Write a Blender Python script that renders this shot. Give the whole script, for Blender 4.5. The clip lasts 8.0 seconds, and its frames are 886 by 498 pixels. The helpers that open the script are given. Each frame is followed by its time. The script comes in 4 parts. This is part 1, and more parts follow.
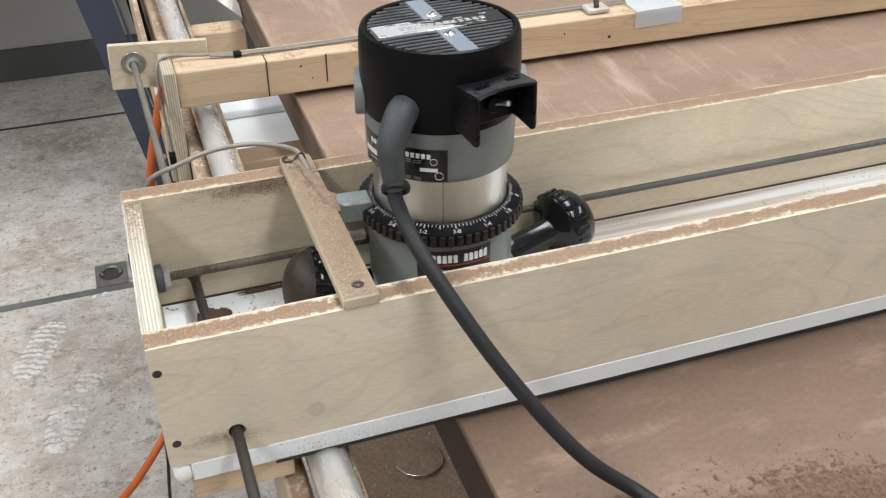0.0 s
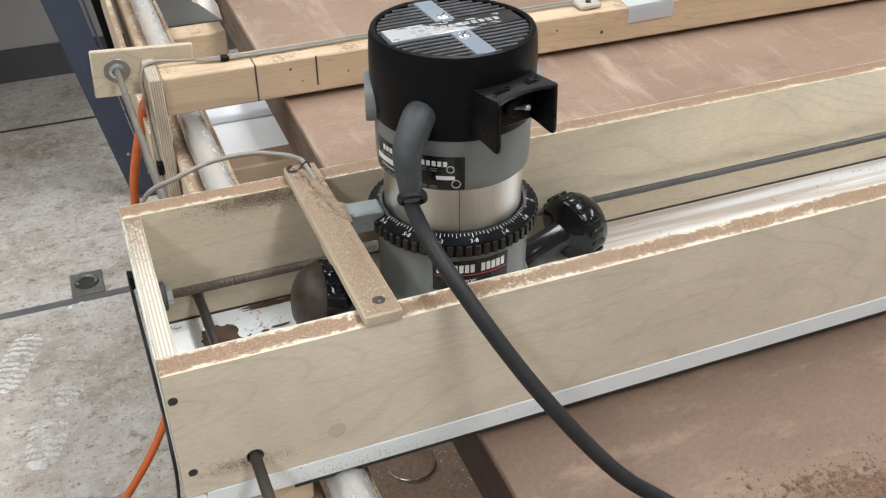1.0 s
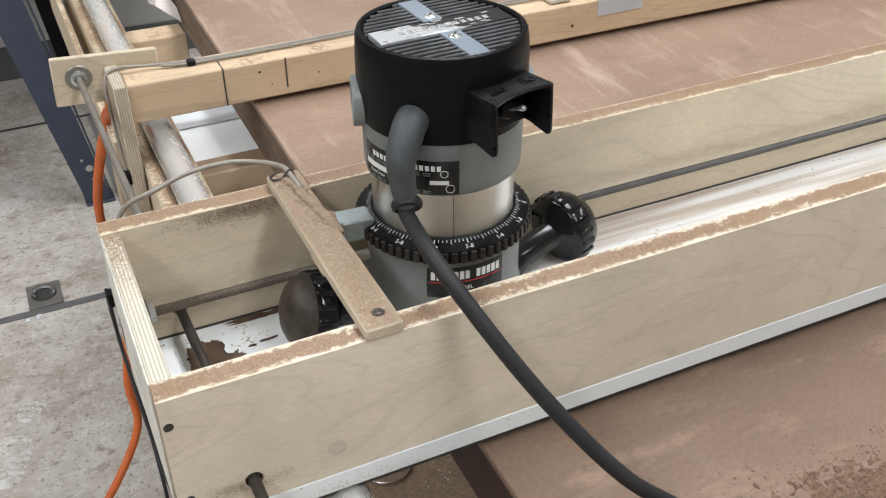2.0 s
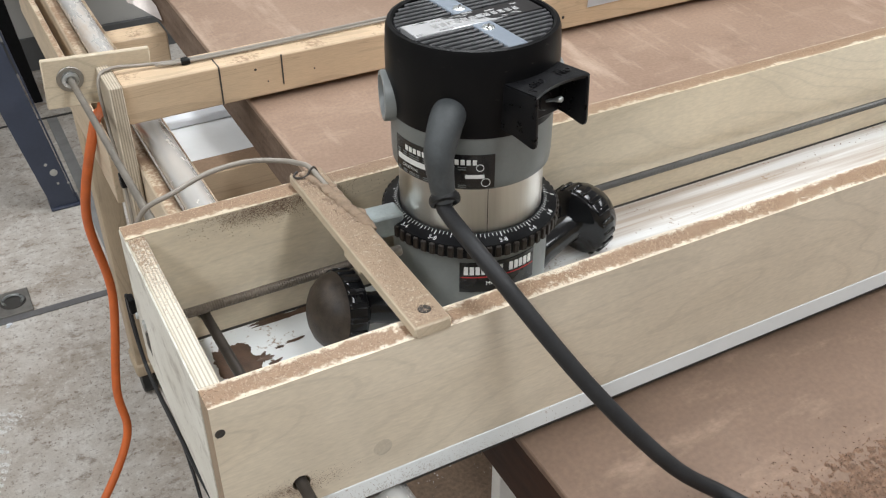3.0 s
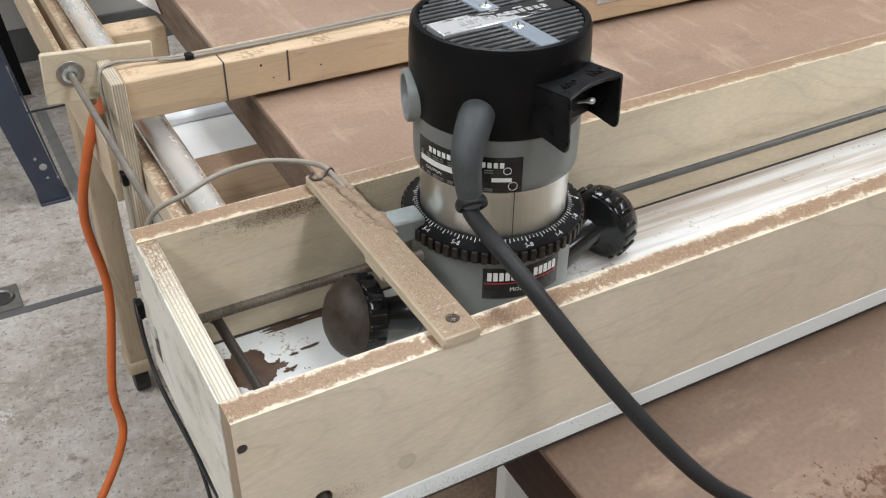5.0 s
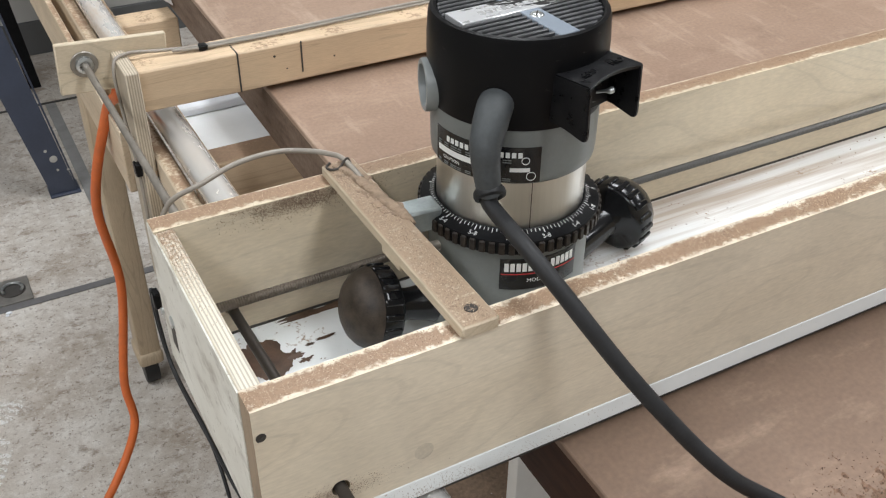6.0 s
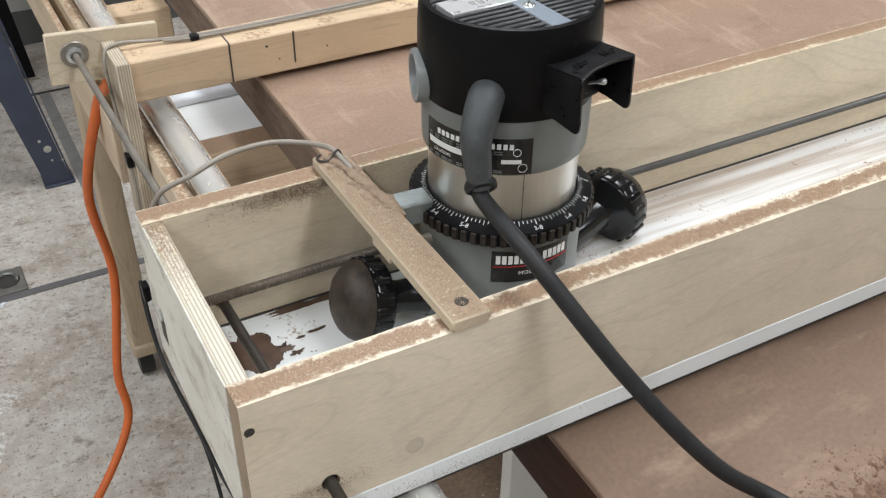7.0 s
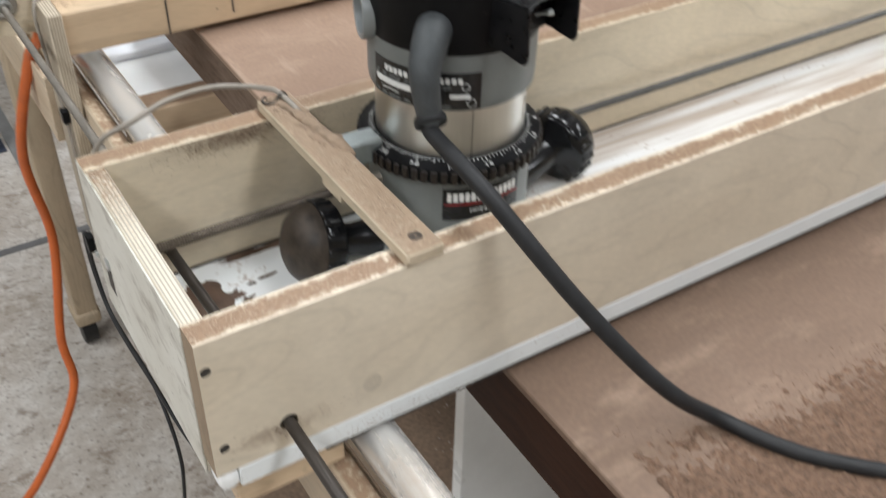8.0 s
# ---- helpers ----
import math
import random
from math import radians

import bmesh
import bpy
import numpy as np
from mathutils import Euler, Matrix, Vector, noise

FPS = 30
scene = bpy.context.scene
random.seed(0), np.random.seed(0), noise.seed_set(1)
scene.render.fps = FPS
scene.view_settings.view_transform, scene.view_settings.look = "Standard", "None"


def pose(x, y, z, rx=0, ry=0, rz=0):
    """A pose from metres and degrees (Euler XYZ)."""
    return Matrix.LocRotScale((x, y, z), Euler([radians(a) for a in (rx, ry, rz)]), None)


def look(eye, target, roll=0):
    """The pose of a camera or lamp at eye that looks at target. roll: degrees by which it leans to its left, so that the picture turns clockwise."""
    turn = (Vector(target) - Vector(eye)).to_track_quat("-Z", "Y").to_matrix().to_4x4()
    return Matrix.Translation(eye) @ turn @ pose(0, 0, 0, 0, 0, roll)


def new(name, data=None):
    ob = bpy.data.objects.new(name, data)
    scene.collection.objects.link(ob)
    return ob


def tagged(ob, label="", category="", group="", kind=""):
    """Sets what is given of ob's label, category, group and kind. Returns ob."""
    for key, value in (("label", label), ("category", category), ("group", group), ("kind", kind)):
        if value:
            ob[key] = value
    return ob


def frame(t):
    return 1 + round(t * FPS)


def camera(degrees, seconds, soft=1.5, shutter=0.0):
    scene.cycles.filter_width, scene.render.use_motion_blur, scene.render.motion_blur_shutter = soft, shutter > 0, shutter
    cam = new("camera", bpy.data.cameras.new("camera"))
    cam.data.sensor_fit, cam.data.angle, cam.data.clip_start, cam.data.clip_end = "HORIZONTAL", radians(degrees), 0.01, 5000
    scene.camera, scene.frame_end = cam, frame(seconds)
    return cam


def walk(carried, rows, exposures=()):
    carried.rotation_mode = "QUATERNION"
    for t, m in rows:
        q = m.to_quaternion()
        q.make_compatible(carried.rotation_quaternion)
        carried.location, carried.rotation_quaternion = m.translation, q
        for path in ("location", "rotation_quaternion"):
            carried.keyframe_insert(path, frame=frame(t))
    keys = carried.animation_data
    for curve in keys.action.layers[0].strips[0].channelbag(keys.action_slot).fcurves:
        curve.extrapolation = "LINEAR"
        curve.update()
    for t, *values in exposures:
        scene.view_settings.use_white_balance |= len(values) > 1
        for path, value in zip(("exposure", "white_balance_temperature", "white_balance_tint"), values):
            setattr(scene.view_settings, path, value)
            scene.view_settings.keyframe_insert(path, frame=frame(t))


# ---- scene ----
cam = camera(49.1, 8.0, soft=1.2, shutter=0.5)
PATH = [
    (0, (0.016, -0.422, 1.211), (0.572, 1.147, 0.101), 0.0),
    (0.5, (0.0, -0.398, 1.206), (0.584, 1.154, 0.088), -0.2),
    (1, (-0.004, -0.39, 1.207), (0.611, 1.15, 0.088), -0.3),
    (2.5, (-0.037, -0.349, 1.202), (0.705, 1.121, 0.066), -0.4),
    (3, (-0.059, -0.339, 1.201), (0.722, 1.109, 0.063), -0.2),
    (3.5, (-0.067, -0.333, 1.2), (0.744, 1.1, 0.064), 0.3),
    (4, (-0.068, -0.32, 1.196), (0.748, 1.106, 0.056), 0.5),
    (5.5, (-0.071, -0.311, 1.194), (0.725, 1.119, 0.044), 0.7),
    (6, (-0.074, -0.309, 1.192), (0.715, 1.12, 0.036), 0.6),
    (6.5, (-0.071, -0.307, 1.192), (0.712, 1.12, 0.029), 0.6),
    (7, (-0.069, -0.307, 1.191), (0.719, 1.108, 0.018), 0.7),
    (7.5, (-0.07, -0.306, 1.189), (0.738, 1.082, -0.003), 0.8),
    (7.8, (-0.071, -0.303, 1.184), (0.764, 1.059, -0.018), 0.9),
    (8, (-0.077, -0.311, 1.177), (0.792, 1.008, -0.05), 1.5),
]
walk(cam, [(t, look(eye, target, roll)) for t, eye, target, roll in PATH], exposures=((0.0, -0.02), (2.5, -0.04), (4.0, -0.07), (8.0, -0.09)))

# ---------------------------------------------------------------- world and light
world = bpy.data.worlds.new("world")
scene.world = world
world.use_nodes = True
world.node_tree.nodes["Background"].inputs[0].default_value = (0.75, 0.85, 1.0, 1)
world.node_tree.nodes["Background"].inputs[1].default_value = 0.05


def ceiling_tube(x, y, z, sx, sy, power):
    lamp = bpy.data.lights.new("ceiling_tube", "AREA")
    lamp.shape, lamp.size, lamp.size_y, lamp.energy, lamp.color = "RECTANGLE", sx, sy, power, (0.947, 0.985, 1.018)
    ob = new("ceiling_tube", lamp)
    ob.matrix_world = pose(x, y, z)
    return ob


for lx, ly in ((-1.5, -1.3), (0.8, -1.3), (-1.5, 0.9), (0.8, 0.9), (3.0, -0.2)):
    ceiling_tube(lx, ly, 2.93, 0.45, 1.8, 43)


# ---------------------------------------------------------------- materials
def material(name, rough=0.5, metal=0.0, spec=0.5):
    m = bpy.data.materials.new(name)
    m.use_nodes = True
    n, l = m.node_tree.nodes, m.node_tree.links
    b = n["Principled BSDF"]
    b.inputs["Roughness"].default_value, b.inputs["Metallic"].default_value = rough, metal
    b.inputs["Specular IOR Level"].default_value = spec
    return m, n, l, b


def coords(n, l, scale=(1, 1, 1), turn=(0, 0, 0)):
    tc, mp = n.new("ShaderNodeTexCoord"), n.new("ShaderNodeMapping")
    mp.inputs["Scale"].default_value, mp.inputs["Rotation"].default_value = scale, turn
    l.new(tc.outputs["Object"], mp.inputs["Vector"])
    return mp.outputs[0]


def noise_of(n, l, vec, scale, detail=4.0, rough=0.55, distort=0.0):
    t = n.new("ShaderNodeTexNoise")
    t.inputs["Scale"].default_value, t.inputs["Detail"].default_value = scale, detail
    t.inputs["Roughness"].default_value, t.inputs["Distortion"].default_value = rough, distort
    l.new(vec, t.inputs["Vector"])
    return t.outputs["Fac"]


def ramp(n, l, fac, stops):
    r = n.new("ShaderNodeValToRGB")
    e = r.color_ramp.elements
    while len(e) < len(stops):
        e.new(0.5)
    for el, (p, c) in zip(e, stops):
        el.position = p
        el.color = (c, c, c, 1) if isinstance(c, (int, float)) else (*c, 1)
    l.new(fac, r.inputs[0])
    return r.outputs[0]


def mix(n, l, fac, a, b, mode="MIX"):
    x = n.new("ShaderNodeMix")
    x.data_type, x.blend_type = "RGBA", mode
    for key, v in ((0, fac), (6, a), (7, b)):
        if isinstance(v, (int, float)):
            x.inputs[key].default_value = v
        elif isinstance(v, tuple):
            x.inputs[key].default_value = (*v, 1)
        else:
            l.new(v, x.inputs[key])
    return x.outputs[2]


def bump(n, l, b, height, strength=0.3, distance=0.001):
    u = n.new("ShaderNodeBump")
    u.inputs["Strength"].default_value, u.inputs["Distance"].default_value = strength, distance
    l.new(height, u.inputs["Height"])
    l.new(u.outputs[0], b.inputs["Normal"])


def plain(name, colour, rough=0.5, metal=0.0, vary=0.15, scale=30.0, relief=0.1, spec=0.5):
    m, n, l, b = material(name, rough, metal, spec)
    v = coords(n, l)
    f1, f2 = noise_of(n, l, v, scale, 5), noise_of(n, l, v, scale * 9, 3)
    lo = tuple(c * (1 - vary) for c in colour)
    hi = tuple(min(1, c * (1 + vary)) for c in colour)
    c1 = ramp(n, l, f1, [(0.3, lo), (0.7, hi)])
    l.new(mix(n, l, 0.25, c1, ramp(n, l, f2, [(0.3, lo), (0.7, hi)])), b.inputs["Base Color"])
    l.new(ramp(n, l, f1, [(0.3, max(0.02, rough - 0.08)), (0.7, min(1, rough + 0.08))]), b.inputs["Roughness"])
    bump(n, l, b, f2, relief, 0.0006)
    return m


DUST = (0.275, 0.178, 0.112)


def wood(name, light, dark, stretch=(2.5, 30, 30), figure=1.0, rough=0.55, dust=0.0, plies=False, line=0.86, strip=None, grainy=0.38, dust_colour=DUST):
    """Wood with grain along x of the object (by stretch); dust lies on faces that look up."""
    m, n, l, b = material(name, rough)
    v = coords(n, l, stretch)
    fine = coords(n, l, tuple(s * 24 for s in stretch))
    f1 = noise_of(n, l, v, figure, 2, 0.45, 0.7)
    f2 = noise_of(n, l, fine, 2.0, 4)
    rings = n.new("ShaderNodeMath")
    rings.operation = "SINE"
    mul = n.new("ShaderNodeMath")
    mul.operation = "MULTIPLY"
    mul.inputs[1].default_value = 80.0
    l.new(f1, mul.inputs[0])
    l.new(mul.outputs[0], rings.inputs[0])
    base = ramp(n, l, f1, [(0.25, dark), (0.75, light)])
    lines = ramp(n, l, rings.outputs[0], [(0.0, 1.0), (0.45, 0.985), (0.86, 0.985), (0.96, line), (1.0, line)])
    col = mix(n, l, 1.0, base, lines, "MULTIPLY")
    col = mix(n, l, 1.0, col, ramp(n, l, f2, [(0.3, 0.90), (0.7, 1.05)]), "MULTIPLY")
    blot = noise_of(n, l, coords(n, l), 14.0, 4)
    col = mix(n, l, 1.0, col, ramp(n, l, blot, [(0.3, 0.89), (0.65, 1.03)]), "MULTIPLY")
    if plies:
        w = n.new("ShaderNodeTexWave")
        w.inputs["Scale"].default_value, w.inputs["Distortion"].default_value = plies, 0.08
        w.bands_direction = "X"
        l.new(coords(n, l), w.inputs["Vector"])
        col = mix(n, l, 1.0, col, ramp(n, l, w.outputs["Fac"], [(0.25, 0.66), (0.55, 1.06)]), "MULTIPLY")
    if dust:
        g = n.new("ShaderNodeNewGeometry")
        sep = n.new("ShaderNodeSeparateXYZ")
        l.new(g.outputs["Normal"], sep.inputs[0])
        d1 = noise_of(n, l, coords(n, l), 26.0, 6, 0.7)
        d2 = noise_of(n, l, coords(n, l), 260.0, 3, 0.6)
        amount = mix(n, l, grainy, d1, d2)
        if strip:
            at = n.new("ShaderNodeSeparateXYZ")
            l.new(coords(n, l), at.inputs[0])
            y0, y1, w0, w1 = strip
            inside = n.new("ShaderNodeMapRange")
            inside.inputs["From Min"].default_value, inside.inputs["From Max"].default_value = y0, y0 + w0
            l.new(at.outputs["Y"], inside.inputs["Value"])
            outside = n.new("ShaderNodeMapRange")
            outside.inputs["From Min"].default_value, outside.inputs["From Max"].default_value = y1, y1 - w1
            l.new(at.outputs["Y"], outside.inputs["Value"])
            both = mix(n, l, 1.0, inside.outputs[0], outside.outputs[0], "MULTIPLY")
            amount = mix(n, l, 1.0, amount, ramp(n, l, both, [(0.0, 0.5 if grainy > 0.5 else 0.62), (1.0, 1.0)]), "MULTIPLY")
        cover = ramp(n, l, amount, [(0.56 - 0.22 * dust, 0.0), (0.64 - 0.22 * dust, 1.0)])
        up = ramp(n, l, sep.outputs["Z"], [(0.6, 0.0), (0.9, 1.0)])
        col = mix(n, l, mix(n, l, 1.0, cover, up, "MULTIPLY"), col, mix(n, l, d2, tuple(c * 0.75 for c in dust_colour), tuple(c * 1.25 for c in dust_colour)))
    l.new(col, b.inputs["Base Color"])
    bump(n, l, b, f2, 0.12, 0.0006)
    return m


MAPLE = wood("pale_maple_plywood", (0.745, 0.655, 0.525), (0.655, 0.560, 0.430), (3, 14, 14), 1.0, 0.45, dust=1.0, line=0.925, strip=(0.0, 0.016, 0.0060, 0.0050))
MAPLEREAR = wood("pale_maple_plywood_rear", (0.70, 0.610, 0.470), (0.62, 0.520, 0.380), (3, 12, 12), 1.0, 0.45, dust=1.05, line=0.92, strip=(0.160, 0.175, 0.0060, 0.0015))
MAPLEEND = wood("pale_maple_end_wall", (0.72, 0.655, 0.545), (0.63, 0.565, 0.455), (12, 0.4, 12), 1.0, 0.5, dust=0.55, line=0.995, plies=157.0, grainy=0.6, strip=(0.085, 0.30, 0.07, 0.01))
ENDGRAIN = wood("brown_end_grain", (0.42, 0.33, 0.23), (0.28, 0.20, 0.13), (30, 30, 6), 1.0, 0.7)
PINE = wood("pine", (0.67, 0.51, 0.345), (0.54, 0.385, 0.245), (2.0, 26, 26), 1.0, 0.55, dust=0.1)
PINEY = wood("pine_lengthways", (0.62, 0.51, 0.38), (0.50, 0.39, 0.27), (26, 2.0, 26), 1.0, 0.6, dust=0.55)
PINEZ = wood("pine_upright", (0.56, 0.45, 0.32), (0.44, 0.34, 0.23), (26, 26, 2.0), 1.0, 0.6)
PLYZ = wood("plywood_upright", (0.54, 0.46, 0.355), (0.43, 0.36, 0.27), (16, 16, 3), 1.0, 0.6, plies=143.0)
BIRCH = wood("birch_offcut", (0.64, 0.55, 0.41), (0.54, 0.44, 0.32), (5, 16, 16), 1.0, 0.55)
STRAPWOOD = wood("dusty_strap", (0.60, 0.50, 0.37), (0.48, 0.39, 0.28), (30, 4, 30), 1.0, 0.6, dust=0.85, grainy=0.55, dust_colour=(0.29, 0.205, 0.137))
WHITE = plain("white_laminate", (0.86, 0.87, 0.87), 0.35, vary=0.06, scale=12, relief=0.03)


PLUG = wood("wood_plug", (0.57, 0.495, 0.39), (0.51, 0.44, 0.34), (12, 12, 12), 1.0, 0.5)


def skin_material():
    """Pale laminate rubbed with grey-brown smudges."""
    m, n, l, b = material("smudged_pale_laminate", 0.5)
    v = coords(n, l)
    rub = noise_of(n, l, coords(n, l, (1, 16, 34), (0.5, 0, 0)), 1.4, 6, 0.7)
    fleck = noise_of(n, l, v, 150.0, 4, 0.7)
    col = ramp(n, l, noise_of(n, l, v, 20.0, 4), [(0.3, (0.60, 0.575, 0.51)), (0.7, (0.70, 0.68, 0.62))])
    col = mix(n, l, ramp(n, l, rub, [(0.50, 0.0), (0.68, 0.75)]), col, (0.24, 0.20, 0.155))
    col = mix(n, l, ramp(n, l, fleck, [(0.62, 0.0), (0.68, 0.6)]), col, (0.20, 0.15, 0.11))
    l.new(col, b.inputs["Base Color"])
    bump(n, l, b, fleck, 0.08, 0.0004)
    return m


SKIN = skin_material()


def brushed(name, colour, rough, stretch):
    m, n, l, b = material(name, rough, 1.0)
    f = noise_of(n, l, coords(n, l, stretch), 10.0, 4)
    big = noise_of(n, l, coords(n, l), 18.0, 3)
    col = mix(n, l, 0.5, ramp(n, l, f, [(0.3, tuple(c * 0.86 for c in colour)), (0.7, colour)]), ramp(n, l, big, [(0.3, tuple(c * 0.92 for c in colour)), (0.7, colour)]))
    l.new(col, b.inputs["Base Color"])
    l.new(ramp(n, l, f, [(0.3, rough - 0.06), (0.7, rough + 0.06)]), b.inputs["Roughness"])
    bump(n, l, b, f, 0.05, 0.0002)
    return m


STEEL = brushed("brushed_steel", (0.74, 0.72, 0.69), 0.34, (60, 60, 2))
def pipe_material():
    """Bright pipe under streaks of brown dust."""
    m, n, l, b = material("dusty_steel_pipe", 0.3, 0.6)
    f = noise_of(n, l, coords(n, l, (14, 2.2, 14)), 2.2, 6, 0.7)
    fine = noise_of(n, l, coords(n, l), 160.0, 4, 0.65)
    k = ramp(n, l, mix(n, l, 0.12, f, fine), [(0.49, 0.0), (0.66, 0.8)])
    l.new(mix(n, l, k, (0.74, 0.72, 0.69), (0.46, 0.345, 0.245)), b.inputs["Base Color"])
    l.new(mix(n, l, k, (0.55, 0.55, 0.55), (0.05, 0.05, 0.05)), b.inputs["Metallic"])
    l.new(mix(n, l, k, (0.22, 0.22, 0.22), (0.6, 0.6, 0.6)), b.inputs["Roughness"])
    bump(n, l, b, fine, 0.06, 0.0003)
    return m


PIPE = pipe_material()
ROD = plain("dull_steel_rod", (0.25, 0.225, 0.195), 0.42, 0.6, 0.2, 60, 0.2)
BROWNROD = plain("brown_dusty_rod", (0.135, 0.110, 0.088), 0.5, 0.4, 0.25, 60, 0.2)
DARKROD = plain("dark_rod", (0.050, 0.042, 0.036), 0.45, 0.4, 0.25, 60, 0.2)
ZINC = plain("zinc", (0.58, 0.60, 0.60), 0.3, 0.9, 0.12, 60, 0.05)
BLACK = plain("black_plastic", (0.0042, 0.0042, 0.0050), 0.36, 0.0, 0.6, 70, 0.12, 0.16)
HOODBLACK = plain("worn_black_plastic", (0.006, 0.006, 0.007), 0.32, 0.0, 0.5, 140, 0.15, 0.25)
GLOSS = plain("black_phenolic", (0.006, 0.006, 0.007), 0.14, 0.0, 0.2, 40, 0.02, 0.4)
DUSTYBLACK = plain("dusty_black_phenolic", (0.044, 0.033, 0.025), 0.50, 0.0, 0.75, 120, 0.25, 0.35)
CASTER = plain("black_caster", (0.012, 0.012, 0.012), 0.5, 0.0, 0.3, 60, 0.1)
CORDRUBBER = plain("dark_grey_cord", (0.017, 0.017, 0.018), 0.55, 0.0, 0.4, 60, 0.15, 0.35)
RUBBER = plain("grey_rubber", (0.050, 0.055, 0.058), 0.55, 0.0, 0.45, 45, 0.15)
CASTING = plain("grey_painted_casting", (0.155, 0.165, 0.160), 0.40, 0.0, 0.12, 50, 0.1)
GREYPLASTIC = plain("grey_plastic", (0.22, 0.235, 0.235), 0.4, 0.0, 0.08, 50, 0.05)
PRINT = plain("white_print", (0.75, 0.75, 0.73), 0.5, 0.0, 0.05, 50, 0.0)
LABEL = plain("black_label", (0.010, 0.010, 0.011), 0.25, 0.0, 0.2, 50, 0.0)
ORANGE = plain("orange_cord", (0.60, 0.13, 0.025), 0.5, 0.0, 0.15, 60, 0.1)
CABLE = plain("grey_cable", (0.27, 0.24, 0.205), 0.55, 0.0, 0.15, 80, 0.1)
PAPER = plain("white_paper", (0.80, 0.82, 0.86), 0.8, 0.0, 0.03, 20, 0.0)
BLUESTEEL = plain("blue_grey_painted_steel", (0.045, 0.055, 0.085), 0.45, 0.0, 0.15, 20, 0.05)
DARKSCREW = plain("dark_screw", (0.045, 0.037, 0.031), 0.65, 0.2, 0.25, 200, 0.2)
SEAM = plain("dark_seam", (0.05, 0.045, 0.04), 0.8, 0.0, 0.2, 40, 0.0)
WALLPAINT = plain("grey_wall_paint", (0.40, 0.39, 0.37), 0.7, 0.0, 0.05, 3, 0.05)
BASERUBBER = plain("dark_cove_base", (0.085, 0.085, 0.085), 0.6, 0.0, 0.1, 10, 0.05)
CEILPAINT = plain("white_ceiling", (0.55, 0.55, 0.54), 0.8, 0.0, 0.03, 3, 0.05)
DUSTPILE = plain("brown_sawdust", (0.225, 0.156, 0.108), 0.95, 0.0, 0.35, 160, 0.8)


def board_material():
    m, n, l, b = material("dusty_brown_fibreboard", 0.62)
    v = coords(n, l)
    streak = noise_of(n, l, coords(n, l, (16, 3.0, 9), (0, 0, 0.35)), 1.6, 5, 0.65)
    cloud = noise_of(n, l, v, 5.0, 5, 0.6)
    fine = noise_of(n, l, v, 300.0, 3)
    col = ramp(n, l, cloud, [(0.3, (0.225, 0.145, 0.100)), (0.7, (0.310, 0.210, 0.152))])
    col = mix(n, l, ramp(n, l, streak, [(0.56, 0.0), (0.70, 0.6)]), col, (0.48, 0.36, 0.275))
    sep = n.new("ShaderNodeSeparateXYZ")
    l.new(v, sep.inputs[0])
    wob = n.new("ShaderNodeMath")
    wob.operation = "MULTIPLY_ADD"
    wob.inputs[1].default_value = 0.16
    l.new(noise_of(n, l, v, 7.0, 6, 0.65), wob.inputs[0])
    l.new(sep.outputs["Y"], wob.inputs[2])
    # Darker towards the front: sawdust together with shade painted into the colour.
    film_shade = ramp(n, l, wob.outputs[0], [(0.10, 0.9), (0.20, 0.0)])
    col = mix(n, l, film_shade, col, mix(n, l, noise_of(n, l, coords(n, l, (2, 5, 1), (0, 0, 0.5)), 4.0, 5, 0.6), (0.115, 0.072, 0.048), (0.235, 0.152, 0.105)))
    wipe = noise_of(n, l, coords(n, l, (5, 14, 9), (0, 0, 0.30)), 2.2, 6, 0.68)
    col = mix(n, l, ramp(n, l, wipe, [(0.54, 0.0), (0.72, 0.6)]), col, (0.37, 0.262, 0.19))
    smear = noise_of(n, l, v, 17.0, 6, 0.7)
    col = mix(n, l, ramp(n, l, smear, [(0.55, 0.0), (0.72, 0.5)]), col, (0.16, 0.10, 0.068))
    col = mix(n, l, 1.0, col, ramp(n, l, fine, [(0.3, 0.88), (0.7, 1.08)]), "MULTIPLY")
    l.new(col, b.inputs["Base Color"])
    bump(n, l, b, fine, 0.1, 0.0005)
    return m


